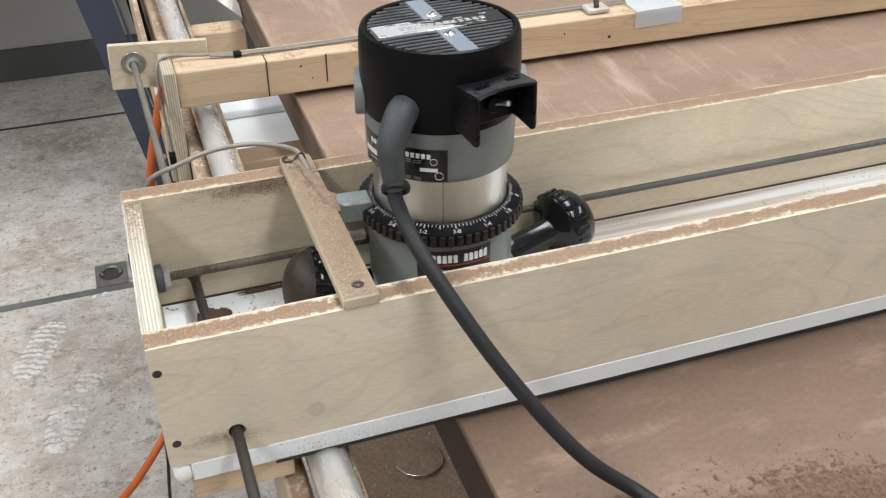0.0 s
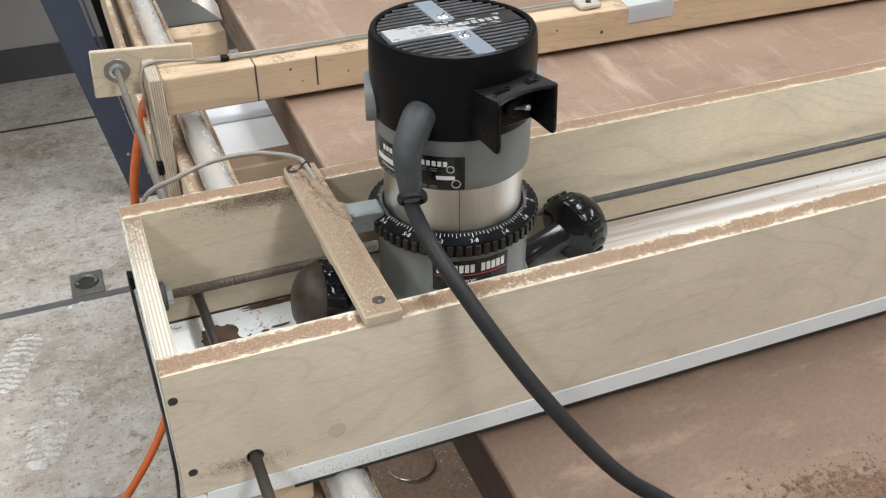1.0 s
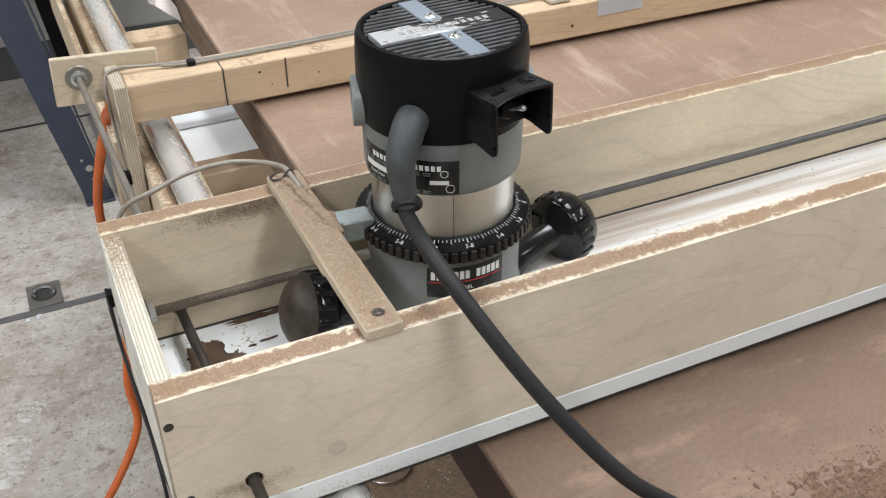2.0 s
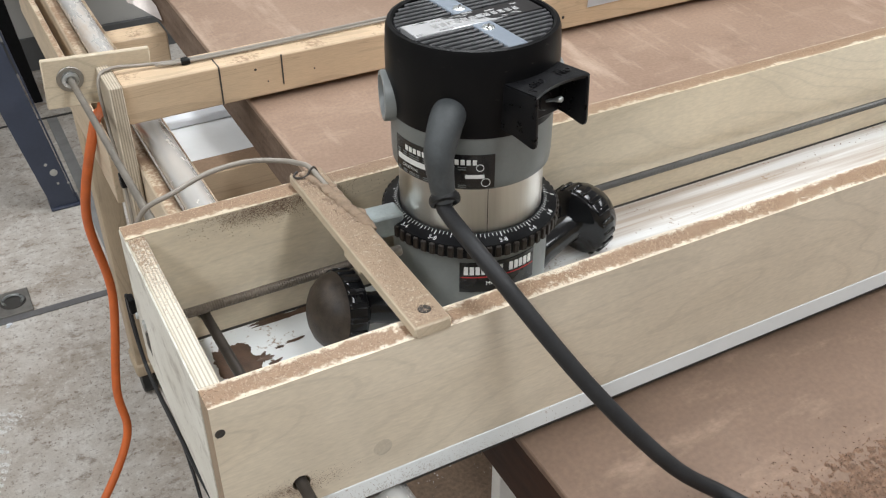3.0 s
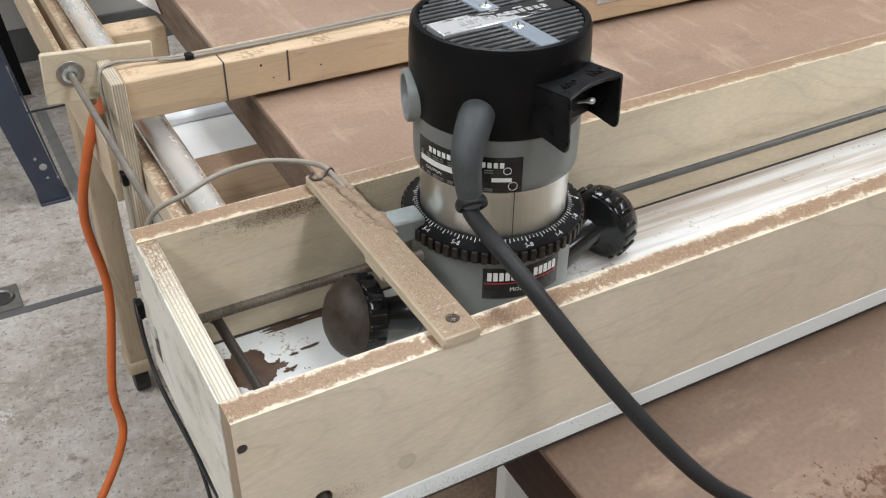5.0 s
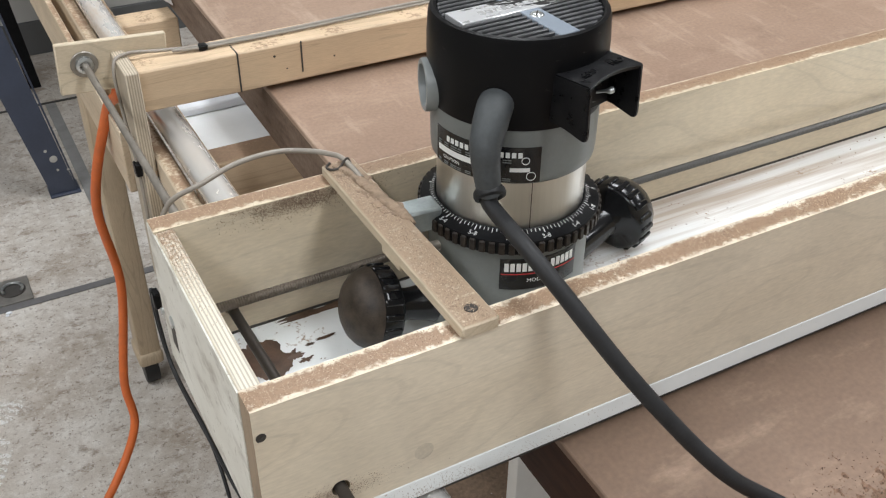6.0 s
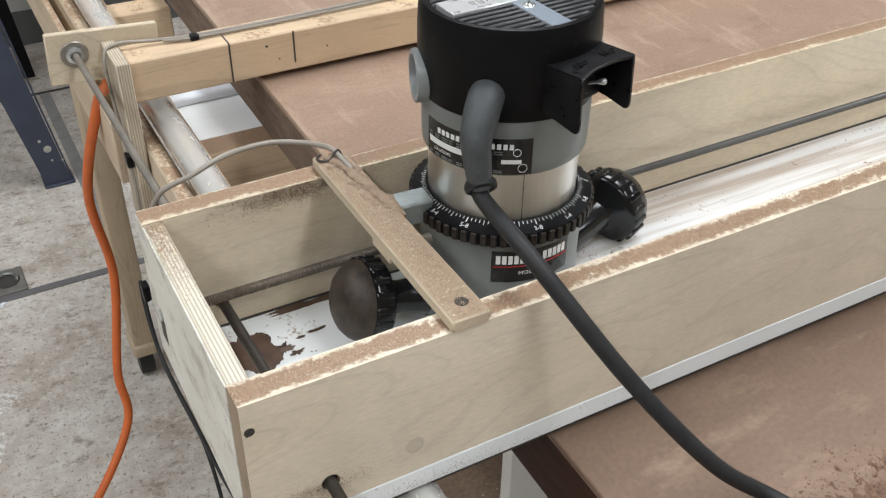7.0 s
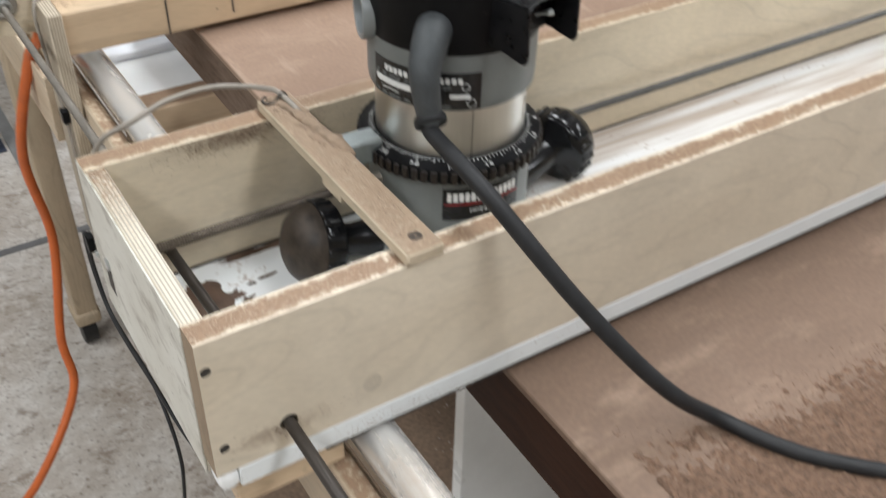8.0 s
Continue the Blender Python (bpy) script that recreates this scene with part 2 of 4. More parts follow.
def floor_material():
    m, n, l, b = material("dusty_concrete", 0.8)
    v = coords(n, l)
    big, mid = noise_of(n, l, v, 3.2, 6, 0.65), noise_of(n, l, v, 11.0, 6, 0.65)
    speck = noise_of(n, l, v, 95.0, 6, 0.75)
    pale = noise_of(n, l, v, 38.0, 8, 0.8)
    plaster = noise_of(n, l, coords(n, l, (1, 1, 1), (0, 0, 0.9)), 5.5, 8, 0.72)
    grain = noise_of(n, l, v, 420.0, 2)
    col = ramp(n, l, mid, [(0.32, (0.46, 0.405, 0.35)), (0.68, (0.615, 0.565, 0.51))])
    col = mix(n, l, ramp(n, l, plaster, [(0.48, 0.0), (0.62, 0.75)]), col, (0.70, 0.665, 0.62))
    col = mix(n, l, ramp(n, l, big, [(0.48, 0.0), (0.66, 0.85)]), col, (0.33, 0.265, 0.205))
    clump = noise_of(n, l, coords(n, l, (1, 1.7, 1), (0, 0, 0.5)), 17.0, 9, 0.80)
    col = mix(n, l, ramp(n, l, clump, [(0.535, 0.0), (0.62, 0.8)]), col, (0.25, 0.19, 0.145))
    col = mix(n, l, ramp(n, l, pale, [(0.50, 0.0), (0.60, 0.6)]), col, (0.72, 0.69, 0.645))
    col = mix(n, l, ramp(n, l, speck, [(0.56, 0.0), (0.62, 0.75)]), col, (0.20, 0.155, 0.12))
    col = mix(n, l, 1.0, col, ramp(n, l, grain, [(0.3, 0.88), (0.7, 1.07)]), "MULTIPLY")
    l.new(col, b.inputs["Base Color"])
    bump(n, l, b, grain, 0.2, 0.001)
    return m


BOARD = board_material()
CONCRETE = floor_material()


def board_side_material():
    """Dark stained edge, oily near the front and coated with grey-brown dust further back."""
    m, n, l, b = material("dark_board_edge", 0.45, 0.0, 0.06)
    v = coords(n, l)
    sep = n.new("ShaderNodeSeparateXYZ")
    l.new(v, sep.inputs[0])
    f = noise_of(n, l, coords(n, l, (1, 3, 14)), 6.0, 5, 0.65)
    fine = noise_of(n, l, v, 240.0, 3)
    oily = ramp(n, l, f, [(0.3, (0.022, 0.008, 0.004)), (0.7, (0.055, 0.022, 0.012))])
    dusty = mix(n, l, 1.0, ramp(n, l, f, [(0.3, (0.125, 0.088, 0.066)), (0.7, (0.215, 0.160, 0.125))]), ramp(n, l, fine, [(0.3, 0.85), (0.7, 1.1)]), "MULTIPLY")
    back = ramp(n, l, sep.outputs["Y"], [(0.05, 0.0), (0.22, 1.0)])
    l.new(mix(n, l, back, oily, dusty), b.inputs["Base Color"])
    l.new(mix(n, l, back, (0.42, 0.42, 0.42), (0.85, 0.85, 0.85)), b.inputs["Roughness"])
    bump(n, l, b, f, 0.15, 0.001)
    return m


BOARDSIDE = board_side_material()


def bed_material():
    m, n, l, b = material("dust_streaked_white_laminate", 0.6)
    v = coords(n, l)
    streak = noise_of(n, l, coords(n, l, (3, 90, 3)), 1.0, 4, 0.6)
    patch = noise_of(n, l, v, 24.0, 5, 0.65)
    fine = noise_of(n, l, v, 350.0, 3)
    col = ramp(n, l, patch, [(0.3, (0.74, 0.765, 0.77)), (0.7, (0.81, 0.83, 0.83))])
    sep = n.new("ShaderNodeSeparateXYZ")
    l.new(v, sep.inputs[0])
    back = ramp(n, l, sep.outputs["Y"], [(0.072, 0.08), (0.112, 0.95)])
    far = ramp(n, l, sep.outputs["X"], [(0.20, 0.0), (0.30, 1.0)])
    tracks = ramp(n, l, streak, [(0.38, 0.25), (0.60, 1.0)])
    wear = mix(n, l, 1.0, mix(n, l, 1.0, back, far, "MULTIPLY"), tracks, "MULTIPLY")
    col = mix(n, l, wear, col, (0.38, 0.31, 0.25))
    speck = ramp(n, l, mix(n, l, 0.4, patch, fine), [(0.60, 0.0), (0.66, 0.9)])
    col = mix(n, l, speck, col, DUST)
    l.new(col, b.inputs["Base Color"])
    bump(n, l, b, fine, 0.05, 0.0005)
    return m


BEDMAT = bed_material()
CORD = [(0.1556, 0.0572, 0.9205), (0.1547, 0.0518, 0.9165), (0.1536, 0.0025, 0.9107), (0.1835, -0.0433, 0.858), (0.2212, -0.0746, 0.8073), (0.2546, -0.0899, 0.7784), (0.277, -0.1298, 0.7756), (0.3188, -0.1735, 0.7744), (0.3643, -0.2208, 0.7728), (0.4126, -0.2711, 0.771), (0.48, -0.345, 0.769), (0.56, -0.42, 0.766)]


# ---------------------------------------------------------------- builders
def mesh_of(name, bm, mat, smooth=False):
    me = bpy.data.meshes.new(name)
    bm.normal_update()
    bm.to_mesh(me)
    bm.free()
    me.materials.append(mat)
    if smooth:
        me.polygons.foreach_set("use_smooth", [True] * len(me.polygons))
        me.set_sharp_from_angle(angle=radians(38))
    return me


def part(name, bm, mat, parent=None, label="", smooth=True, at=None):
    ob = new(name, mesh_of(name, bm, mat, smooth))
    if at is not None:
        ob.matrix_basis = at
    if parent is not None:
        ob.parent = parent
    if label:
        tagged(ob, label)
    return ob


def empty(name, label, category, group="", kind="", at=(0, 0, 0)):
    ob = new(name)
    ob.location = at
    return tagged(ob, label, category, group, kind)


def box(x0, x1, y0, y1, z0, z1, bevel=0.0015, seg=1, bm=None):
    bm = bm or bmesh.new()
    r = bmesh.ops.create_cube(bm, size=1)
    bmesh.ops.transform(bm, matrix=Matrix.Translation(((x0 + x1) / 2, (y0 + y1) / 2, (z0 + z1) / 2)) @ Matrix.Diagonal((x1 - x0, y1 - y0, z1 - z0, 1)), verts=r["verts"])
    if bevel:
        edges = list({e for v in r["verts"] for e in v.link_edges})
        bmesh.ops.bevel(bm, geom=edges, offset=bevel, segments=seg, affect="EDGES", profile=0.5)
    return bm


def lathe(profile, seg=48, bm=None, m=Matrix()):
    """Turn a profile of (radius, height) round z; radius 0 closes an end."""
    bm = bm or bmesh.new()
    rings = []
    for r, z in profile:
        if r < 1e-6:
            rings.append([bm.verts.new(m @ Vector((0, 0, z)))])
        else:
            rings.append([bm.verts.new(m @ Vector((r * math.cos(2 * math.pi * k / seg), r * math.sin(2 * math.pi * k / seg), z))) for k in range(seg)])
    for a, b in zip(rings, rings[1:]):
        for k in range(seg):
            q = (k + 1) % seg
            if len(a) == 1 and len(b) == 1:
                continue
            if len(a) == 1:
                bm.faces.new((a[0], b[q], b[k]))
            elif len(b) == 1:
                bm.faces.new((a[k], a[q], b[0]))
            else:
                bm.faces.new((a[k], a[q], b[q], b[k]))
    bmesh.ops.recalc_face_normals(bm, faces=bm.faces)
    return bm


def along(p, q):
    """A matrix that takes z to the way from p to q, at p."""
    d = Vector(q) - Vector(p)
    return Matrix.Translation(p) @ d.to_track_quat("Z", "Y").to_matrix().to_4x4()


def rod(p, q, r, seg=20, bm=None):
    n = (Vector(q) - Vector(p)).length
    c = min(r * 0.15, 0.001)
    return lathe([(0, 0), (r - c, 0), (r, c), (r, n - c), (r - c, n), (0, n)], seg, bm, along(p, q))


def spline(points, steps=14):
    """Catmull-Rom through the points."""
    p = [Vector([float(c) for c in q]) for q in points]
    p = [2 * p[0] - p[1]] + p + [2 * p[-1] - p[-2]]
    out = []
    for a, b, c, d in zip(p, p[1:], p[2:], p[3:]):
        for k in range(steps):
            t = k / steps
            out.append(0.5 * (2 * b + (c - a) * t + (2 * a - 5 * b + 4 * c - d) * t * t + (3 * b - a - 3 * c + d) * t ** 3))
    return out + [p[-2]]


def tube(points, radius, seg=14, bm=None, steps=14):
    """A round tube through points; radius is a number or one for each point."""
    bm = bm or bmesh.new()
    way = spline(points, steps)
    radii = [float(radius)] * len(way) if isinstance(radius, float) else [float(r) for r in np.interp(np.linspace(0, 1, len(way)), np.linspace(0, 1, len(radius)), radius)]
    up = Vector((0.3, 0.2, 0.93))
    rings = []
    for k, w in enumerate(way):
        d = (way[min(k + 1, len(way) - 1)] - way[max(k - 1, 0)]).normalized()
        side = d.cross(up).normalized()
        up = side.cross(d).normalized()
        rings.append([bm.verts.new(w + radii[k] * (math.cos(a) * side + math.sin(a) * up)) for a in (2 * math.pi * i / seg for i in range(seg))])
    for a, b in zip(rings, rings[1:]):
        for i in range(seg):
            j = (i + 1) % seg
            bm.faces.new((a[i], a[j], b[j], b[i]))
    bm.faces.new(rings[0])
    bm.faces.new(rings[-1])
    bmesh.ops.recalc_face_normals(bm, faces=bm.faces)
    return bm


# ---------------------------------------------------------------- the room
def structure(name, bm, mat, label, smooth=False):
    return tagged(part(name, bm, mat, None, "", smooth), label, name.split("_")[0], kind="structure")


structure("floor", box(-3, 5, -3.2, 2.6, -0.1, 0, 0), CONCRETE, "dusty grey concrete workshop floor with sawdust and scuffs")
structure("wall_north", box(-3, 5, 2.6, 2.75, -0.1, 3.0, 0), WALLPAINT, "plain grey painted workshop wall")
structure("wall_south", box(-3, 5, -3.35, -3.2, -0.1, 3.0, 0), WALLPAINT, "plain grey painted workshop wall")
structure("wall_west", box(-3.15, -3, -3.35, 2.75, -0.1, 3.0, 0), WALLPAINT, "plain grey painted workshop wall")
structure("wall_east", box(5, 5.15, -3.35, 2.75, -0.1, 3.0, 0), WALLPAINT, "plain grey painted workshop wall")
structure("ceiling", box(-3.15, 5.15, -3.35, 2.75, 3.0, 3.1, 0), CEILPAINT, "plain white workshop ceiling")
structure("baseboard", box(-3, 5, 2.59, 2.6, 0, 0.1, 0.002), BASERUBBER, "dark grey rubber cove base along the wall")
structure("trim", box(-3, 5, 1.371, 1.390, 0.0, 0.003, 0.001), plain("grey_joint_strip", (0.17, 0.165, 0.165), 0.6, 0.2, 0.2, 30, 0.2), "flat grey metal joint strip let into the floor")
structure("trim_2", box(-3, 5, 2.247, 2.257, 0.0, 0.002, 0.0005), SEAM, "narrow dark joint across the floor")
structure("trim_3", box(0.118, 0.145, 1.392, 2.245, 0.0, 0.002, 0.0005), plain("grey_floor_stripe", (0.24, 0.235, 0.23), 0.7, 0.0, 0.2, 30, 0.2), "narrow flat grey stripe along the floor")

anchor = empty("floor_anchor", "square steel floor plate with a recessed ring", "floor anchor", at=(-0.087, 1.435, 0))
part("plate", box(-0.033, 0.033, -0.043, 0.040, 0, 0.004, 0.001), plain("worn_plate", (0.24, 0.225, 0.205), 0.55, 0.5, 0.25, 60, 0.3), anchor)
part("cup", lathe([(0, 0.0046), (0.021, 0.0046), (0.024, 0.006), (0.025, 0.004)], 28), SEAM, anchor)
part("ring", tube([(0.019 * math.cos(a), 0.019 * math.sin(a), 0.008) for a in np.linspace(-0.6, 3.7, 14)], 0.003, 8, steps=3), ZINC, anchor)


PRINTDUST = plain("white_pressed_dust", (0.80, 0.785, 0.76), 0.95, 0.0, 0.08, 120, 0.1)
PALEDUST = plain("pale_plaster_dust", (0.74, 0.73, 0.70), 0.95, 0.0, 0.2, 120, 0.2)
bm = bmesh.new()
rnd = random.Random(4)
for k in range(7):
    c = Vector((-0.118 + rnd.uniform(-0.016, 0.016), 1.362 + rnd.uniform(-0.006, 0.006), 0.002))
    bmesh.ops.create_icosphere(bm, subdivisions=1, radius=rnd.uniform(0.002, 0.005), matrix=Matrix.Translation(c) @ Matrix.Diagonal((1.6, 1, 0.5, 1)))
tagged(part("paper_scrap", bm, PAPER), "torn white scraps on the floor beside the joint strip", "scraps", kind="stuff")


def scatter(name, where, count, size, mat, label, seed=1, flat=0.6):
    """Small grains of sawdust; where(rnd) gives a place and a normal, or None."""
    rnd = random.Random(seed)
    verts, faces = [], []
    ico = [(0, 0, 1), (0.9, 0, -0.1), (-0.45, 0.78, -0.1), (-0.45, -0.78, -0.1), (0.1, 0.1, -0.8)]
    tris = [(0, 1, 2), (0, 2, 3), (0, 3, 1), (4, 2, 1), (4, 3, 2), (4, 1, 3)]
    while count > 0:
        count -= 1
        got = where(rnd)
        if got is None:
            continue
        p, nrm = got
        s = size * rnd.uniform(0.4, 1.5)
        m = Matrix.Translation(p) @ Vector(nrm).to_track_quat("Z", "Y").to_matrix().to_4x4() @ pose(0, 0, 0, rnd.uniform(-30, 30), rnd.uniform(-30, 30), rnd.uniform(0, 360))
        i = len(verts)
        verts += [m @ Vector((x * s * rnd.uniform(0.7, 1.5), y * s, z * s * flat)) for x, y, z in ico]
        faces += [tuple(i + q for q in f) for f in tris]
    me = bpy.data.meshes.new(name)
    me.from_pydata([tuple(v) for v in verts], [], faces)
    me.materials.append(mat)
    return tagged(new(name, me), label, "sawdust", kind="stuff")


def shoe_print(cx, cy, length, width, turn, bars, label, seed):
    """Pale dust left in the bars of a tread, worn away in patches."""
    m = pose(cx, cy, 0, 0, 0, turn)

    def where(r):
        f, side = r.random(), r.uniform(-1, 1)
        half = width / 2 * math.sqrt(max(0.15, 1 - (2 * f - 1) ** 4)) * (0.85 + 0.15 * math.sin(3 * f + seed))
        wave = f * bars + 0.35 * abs(side) + 0.1 * math.sin(9 * side + seed)
        if wave % 1 > 0.58 + r.uniform(-0.1, 0.1) and not (bars < 9 and f < 0.13):
            return None
        x, y = side * half, (f - 0.5) * length
        if noise.noise((x * 45 + seed, y * 45, 1)) + r.uniform(-0.35, 0.35) < -0.12:
            return None
        return m @ Vector((x, y, 0.0005)), (0, 0, 1)

    ob = scatter("shoe_print", where, int(10000 * length * width / 0.0145), 0.0013, PRINTDUST, label, seed, 0.35)
    return tagged(ob, label, "dust print", "shoe prints in the dust", "stuff")


shoe_print(-0.235, 1.22, 0.17, 0.085, -22, 11, "pale ribbed shoe sole print in floor dust", 41)
shoe_print(-0.196, 0.975, 0.12, 0.082, -12, 8, "pale heel print in floor dust", 42)
shoe_print(-0.15, 1.09, 0.06, 0.045, -30, 4, "faint broken sole print in floor dust", 43)

T = 0.885        # top of the router carriage
BED = 0.800      # upper face of its white base
SLAB = 0.775     # upper face of the fibreboard where y is 0
SLOPE = 0.035    # its slight rise towards the beam

# ---------------------------------------------------------------- the table
board = empty("table_board", "thick brown fibreboard table top covered with sawdust", "table top", at=(0, 0, SLAB))
board.rotation_euler = (SLOPE, 0, 0)
part("top", box(0.178, 1.75, -0.75, 1.25, -0.006, 0, 0.001), BOARD, board)
part("core", box(0.1795, 1.748, -0.748, 1.248, -0.056, -0.006, 0.001), BOARDSIDE, board, "dark brown board edge")

apron = empty("storage_panel", "plain white upright panel standing under the table", "panel")
part("panel", box(0.345, 1.45, 0.279, 0.297, 0.0, 0.718, 0.001), WHITE, apron)

frame_rail = empty("table_rail", "long pine rail beside the steel pipe, dusty on top", "rail")
part("rail", box(0.0640, 0.0785, -0.72, 1.13, 0.690, 0.758, 0.002), PINEY, frame_rail)
frame_rail_3 = empty("table_rail", "thin pale board outside the table rail", "rail")
part("rail", box(0.0460, 0.0530, 0.535, 1.13, 0.690, 0.757, 0.001), PINEY, frame_rail_3)
frame_rail_2 = empty("table_rail", "pale pine board on edge outside the pipe", "rail")
part("rail", box(0.1045, 0.1095, -0.72, 1.13, 0.690, 0.757, 0.001), PINEY, frame_rail_2)


def crossmember(y0, y1, z0, z1, mat, label, x1=0.1785):
    c = empty("crossmember", label, "crossmember", "crossmembers under the table")
    part("bar", box(0.110, x1, y0, y1, z0, z1, 0.002), mat, c)


DUSTY = wood("sawdust_covered_pine", (0.58, 0.44, 0.30), (0.48, 0.34, 0.22), (2, 26, 26), 1.0, 0.7, dust=0.95)
crossmember(0.512, 0.546, 0.60, 0.712, DUSTY, "short pine crossmember dusted with brown sawdust", 0.30)
crossmember(0.806, 0.846, 0.69, 0.748, PINE, "short clean pine crossmember between rail and board")

# sawdust that has fallen under the table
bm = bmesh.new()
nx, ny = 84, 84
grid = [[None] * (ny + 1) for _ in range(nx + 1)]
for a in range(nx + 1):
    for b in range(ny + 1):
        x, y = 0.15 + 1.0 * a / nx, 0.30 + 0.95 * b / ny
        h_ = 0.004 + 0.006 * noise.noise((x * 9, y * 9, 1)) + 0.004 * noise.noise((x * 30, y * 30, 2)) + 0.002 * noise.noise((x * 80, y * 80, 4))
        grid[a][b] = bm.verts.new((x, y, max(0.0015 if x > 0.22 else -0.001, h_ - 0.02 * max(0, 0.22 - x) * 10)))
for a in range(nx):
    for b in range(ny):
        bm.faces.new((grid[a][b], grid[a + 1][b], grid[a + 1][b + 1], grid[a][b + 1]))
tagged(part("fallen_sawdust", bm, DUSTPILE), "brown sawdust drifted on the floor under the table", "sawdust", kind="stuff")
lid = empty("jar_lid", "round lid half buried in sawdust on the floor", "lid", at=(0.366, 0.690, 0.010))
part("disc", lathe([(0, 0.003), (0.036, 0.0025), (0.040, 0.001), (0.041, -0.012)], 36), DUSTPILE, lid)
part("rim", tube([(0.041 * math.cos(a), 0.041 * math.sin(a), 0.0015) for a in np.linspace(3.3, 6.1, 12)], 0.0007, 6, steps=3), ZINC, lid, "thin shiny rim")


def under_table(r):
    x, y = r.uniform(0.2, 0.8), r.uniform(0.35, 1.1)
    return (Vector((x, y, 0.008)), (0, 0, 1)) if noise.noise((x * 12, y * 12, 6)) + r.uniform(-0.4, 0.4) > 0.25 else None


scatter("wood_chips", under_table, 3500, 0.0013, PALEDUST, "pale wood chips in the sawdust under the table", 31, 0.4)

pipe = empty("rail_pipe", "dusty galvanised steel pipe used as a rail", "pipe")
part("tube", rod((0.0945, -0.7, 0.768), (0.0870, 1.13, 0.768), 0.0126, 40), PIPE, pipe)

shelf = empty("laminate_sheet", "white laminate sheet between rail and board", "sheet")
part("panel", box(0.1100, 0.2300, 0.5465, 0.8055, 0.696, 0.704, 0.001), WHITE, shelf)
shelf_box = empty("white_block", "low white foam block on the panel", "block")
part("body", box(0.1120, 0.2200, 0.636, 0.70, 0.704, 0.714, 0.002), PAPER, shelf_box)

leg = empty("leg_post", "upright pine post on a black caster", "table leg")
part("post", box(0.076, 0.112, 1.03, 1.085, 0.066, 0.69, 0.004, 2), PINEZ, leg)
part("foot_block", box(0.072, 0.1145, 1.026, 1.089, 0.052, 0.080, 0.007, 3), PINEZ, leg)
part("caster", rod((0.080, 1.058, 0.026), (0.104, 1.058, 0.026), 0.026, 24), CASTER, leg, "black rubber caster")
part("fork", box(0.084, 0.100, 1.045, 1.071, 0.03, 0.0525, 0.002), BLACK, leg)
flap = empty("paper_flap", "torn white paper caught between crossmember and board", "paper")
bm = bmesh.new()
vs = [bm.verts.new(p) for p in ((0.140, 0.930, 0.785), (0.1510, 0.872, 0.768), (0.1560, 0.868, 0.7665), (0.1765, 0.812, 0.7605), (0.1768, 0.835, 0.772), (0.1690, 0.905, 0.785))]
bm.faces.new(vs)
bmesh.ops.solidify(bm, geom=bm.faces[:], thickness=0.0006)
part("sheet", bm, plain("creased_pinkish_paper", (0.60, 0.535, 0.50), 0.7, 0.0, 0.15, 40, 0.3), flap)

# ---------------------------------------------------------------- the steel bench behind
bench = empty("steel_bench", "blue grey painted steel bench leg with bolt holes", "bench")


def slanted(x0, x1, w0, w1, y, z1, thick, bm=None):
    """A flat bar that leans in x from (x0) at the floor to (x1) at z1."""
    bm = bm or bmesh.new()
    p = [(x0 - w0 / 2, 0.002), (x0 + w0 / 2, 0.002), (x1 + w1 / 2, z1), (x1 - w1 / 2, z1)]
    a = [bm.verts.new((x, y, z)) for x, z in p]
    b = [bm.verts.new((x, y + thick, z)) for x, z in p]
    bm.faces.new(a)
    bm.faces.new(b[::-1])
    for i in range(4):
        bm.faces.new((a[i], b[i], b[(i + 1) % 4], a[(i + 1) % 4]))
    bmesh.ops.recalc_face_normals(bm, faces=bm.faces)
    return bm


part("leg", slanted(0.078, -0.085, 0.056, 0.085, 1.760, 0.88, 0.004), BLUESTEEL, bench)
part("flange", slanted(0.108, -0.030, 0.004, 0.004, 1.764, 0.88, 0.045), BLUESTEEL, bench)
part("foot", box(0.045, 0.112, 1.752, 1.812, 0, 0.006, 0.002), BLUESTEEL, bench)
for hx, hz, hr in ((0.0705, 0.095, 0.0085), (0.058, 0.118, 0.0035), (0.074, 0.066, 0.003), (0.096, 0.062, 0.003)):
    part("bolt_hole", rod((hx, 1.7588, hz), (hx, 1.7605, hz), hr, 18), plain("hole_seen_through", (0.40, 0.39, 0.36), 0.8), bench)
# Unseen top, implied by the legs; sized to shade the floor below.
part("top", box(-1.1, 0.50, 1.68, 2.52, 0.88, 0.91, 0.004), BLUESTEEL, bench)
part("rear_leg", slanted(0.115, 0.01, 0.03, 0.05, 2.36, 0.88, 0.03), BLACK, bench, "black slanted bar behind the bench leg")

# ---------------------------------------------------------------- the router carriage
carriage = empty("router_carriage", "long open pale plywood box with white base, dusted edges", "carriage")


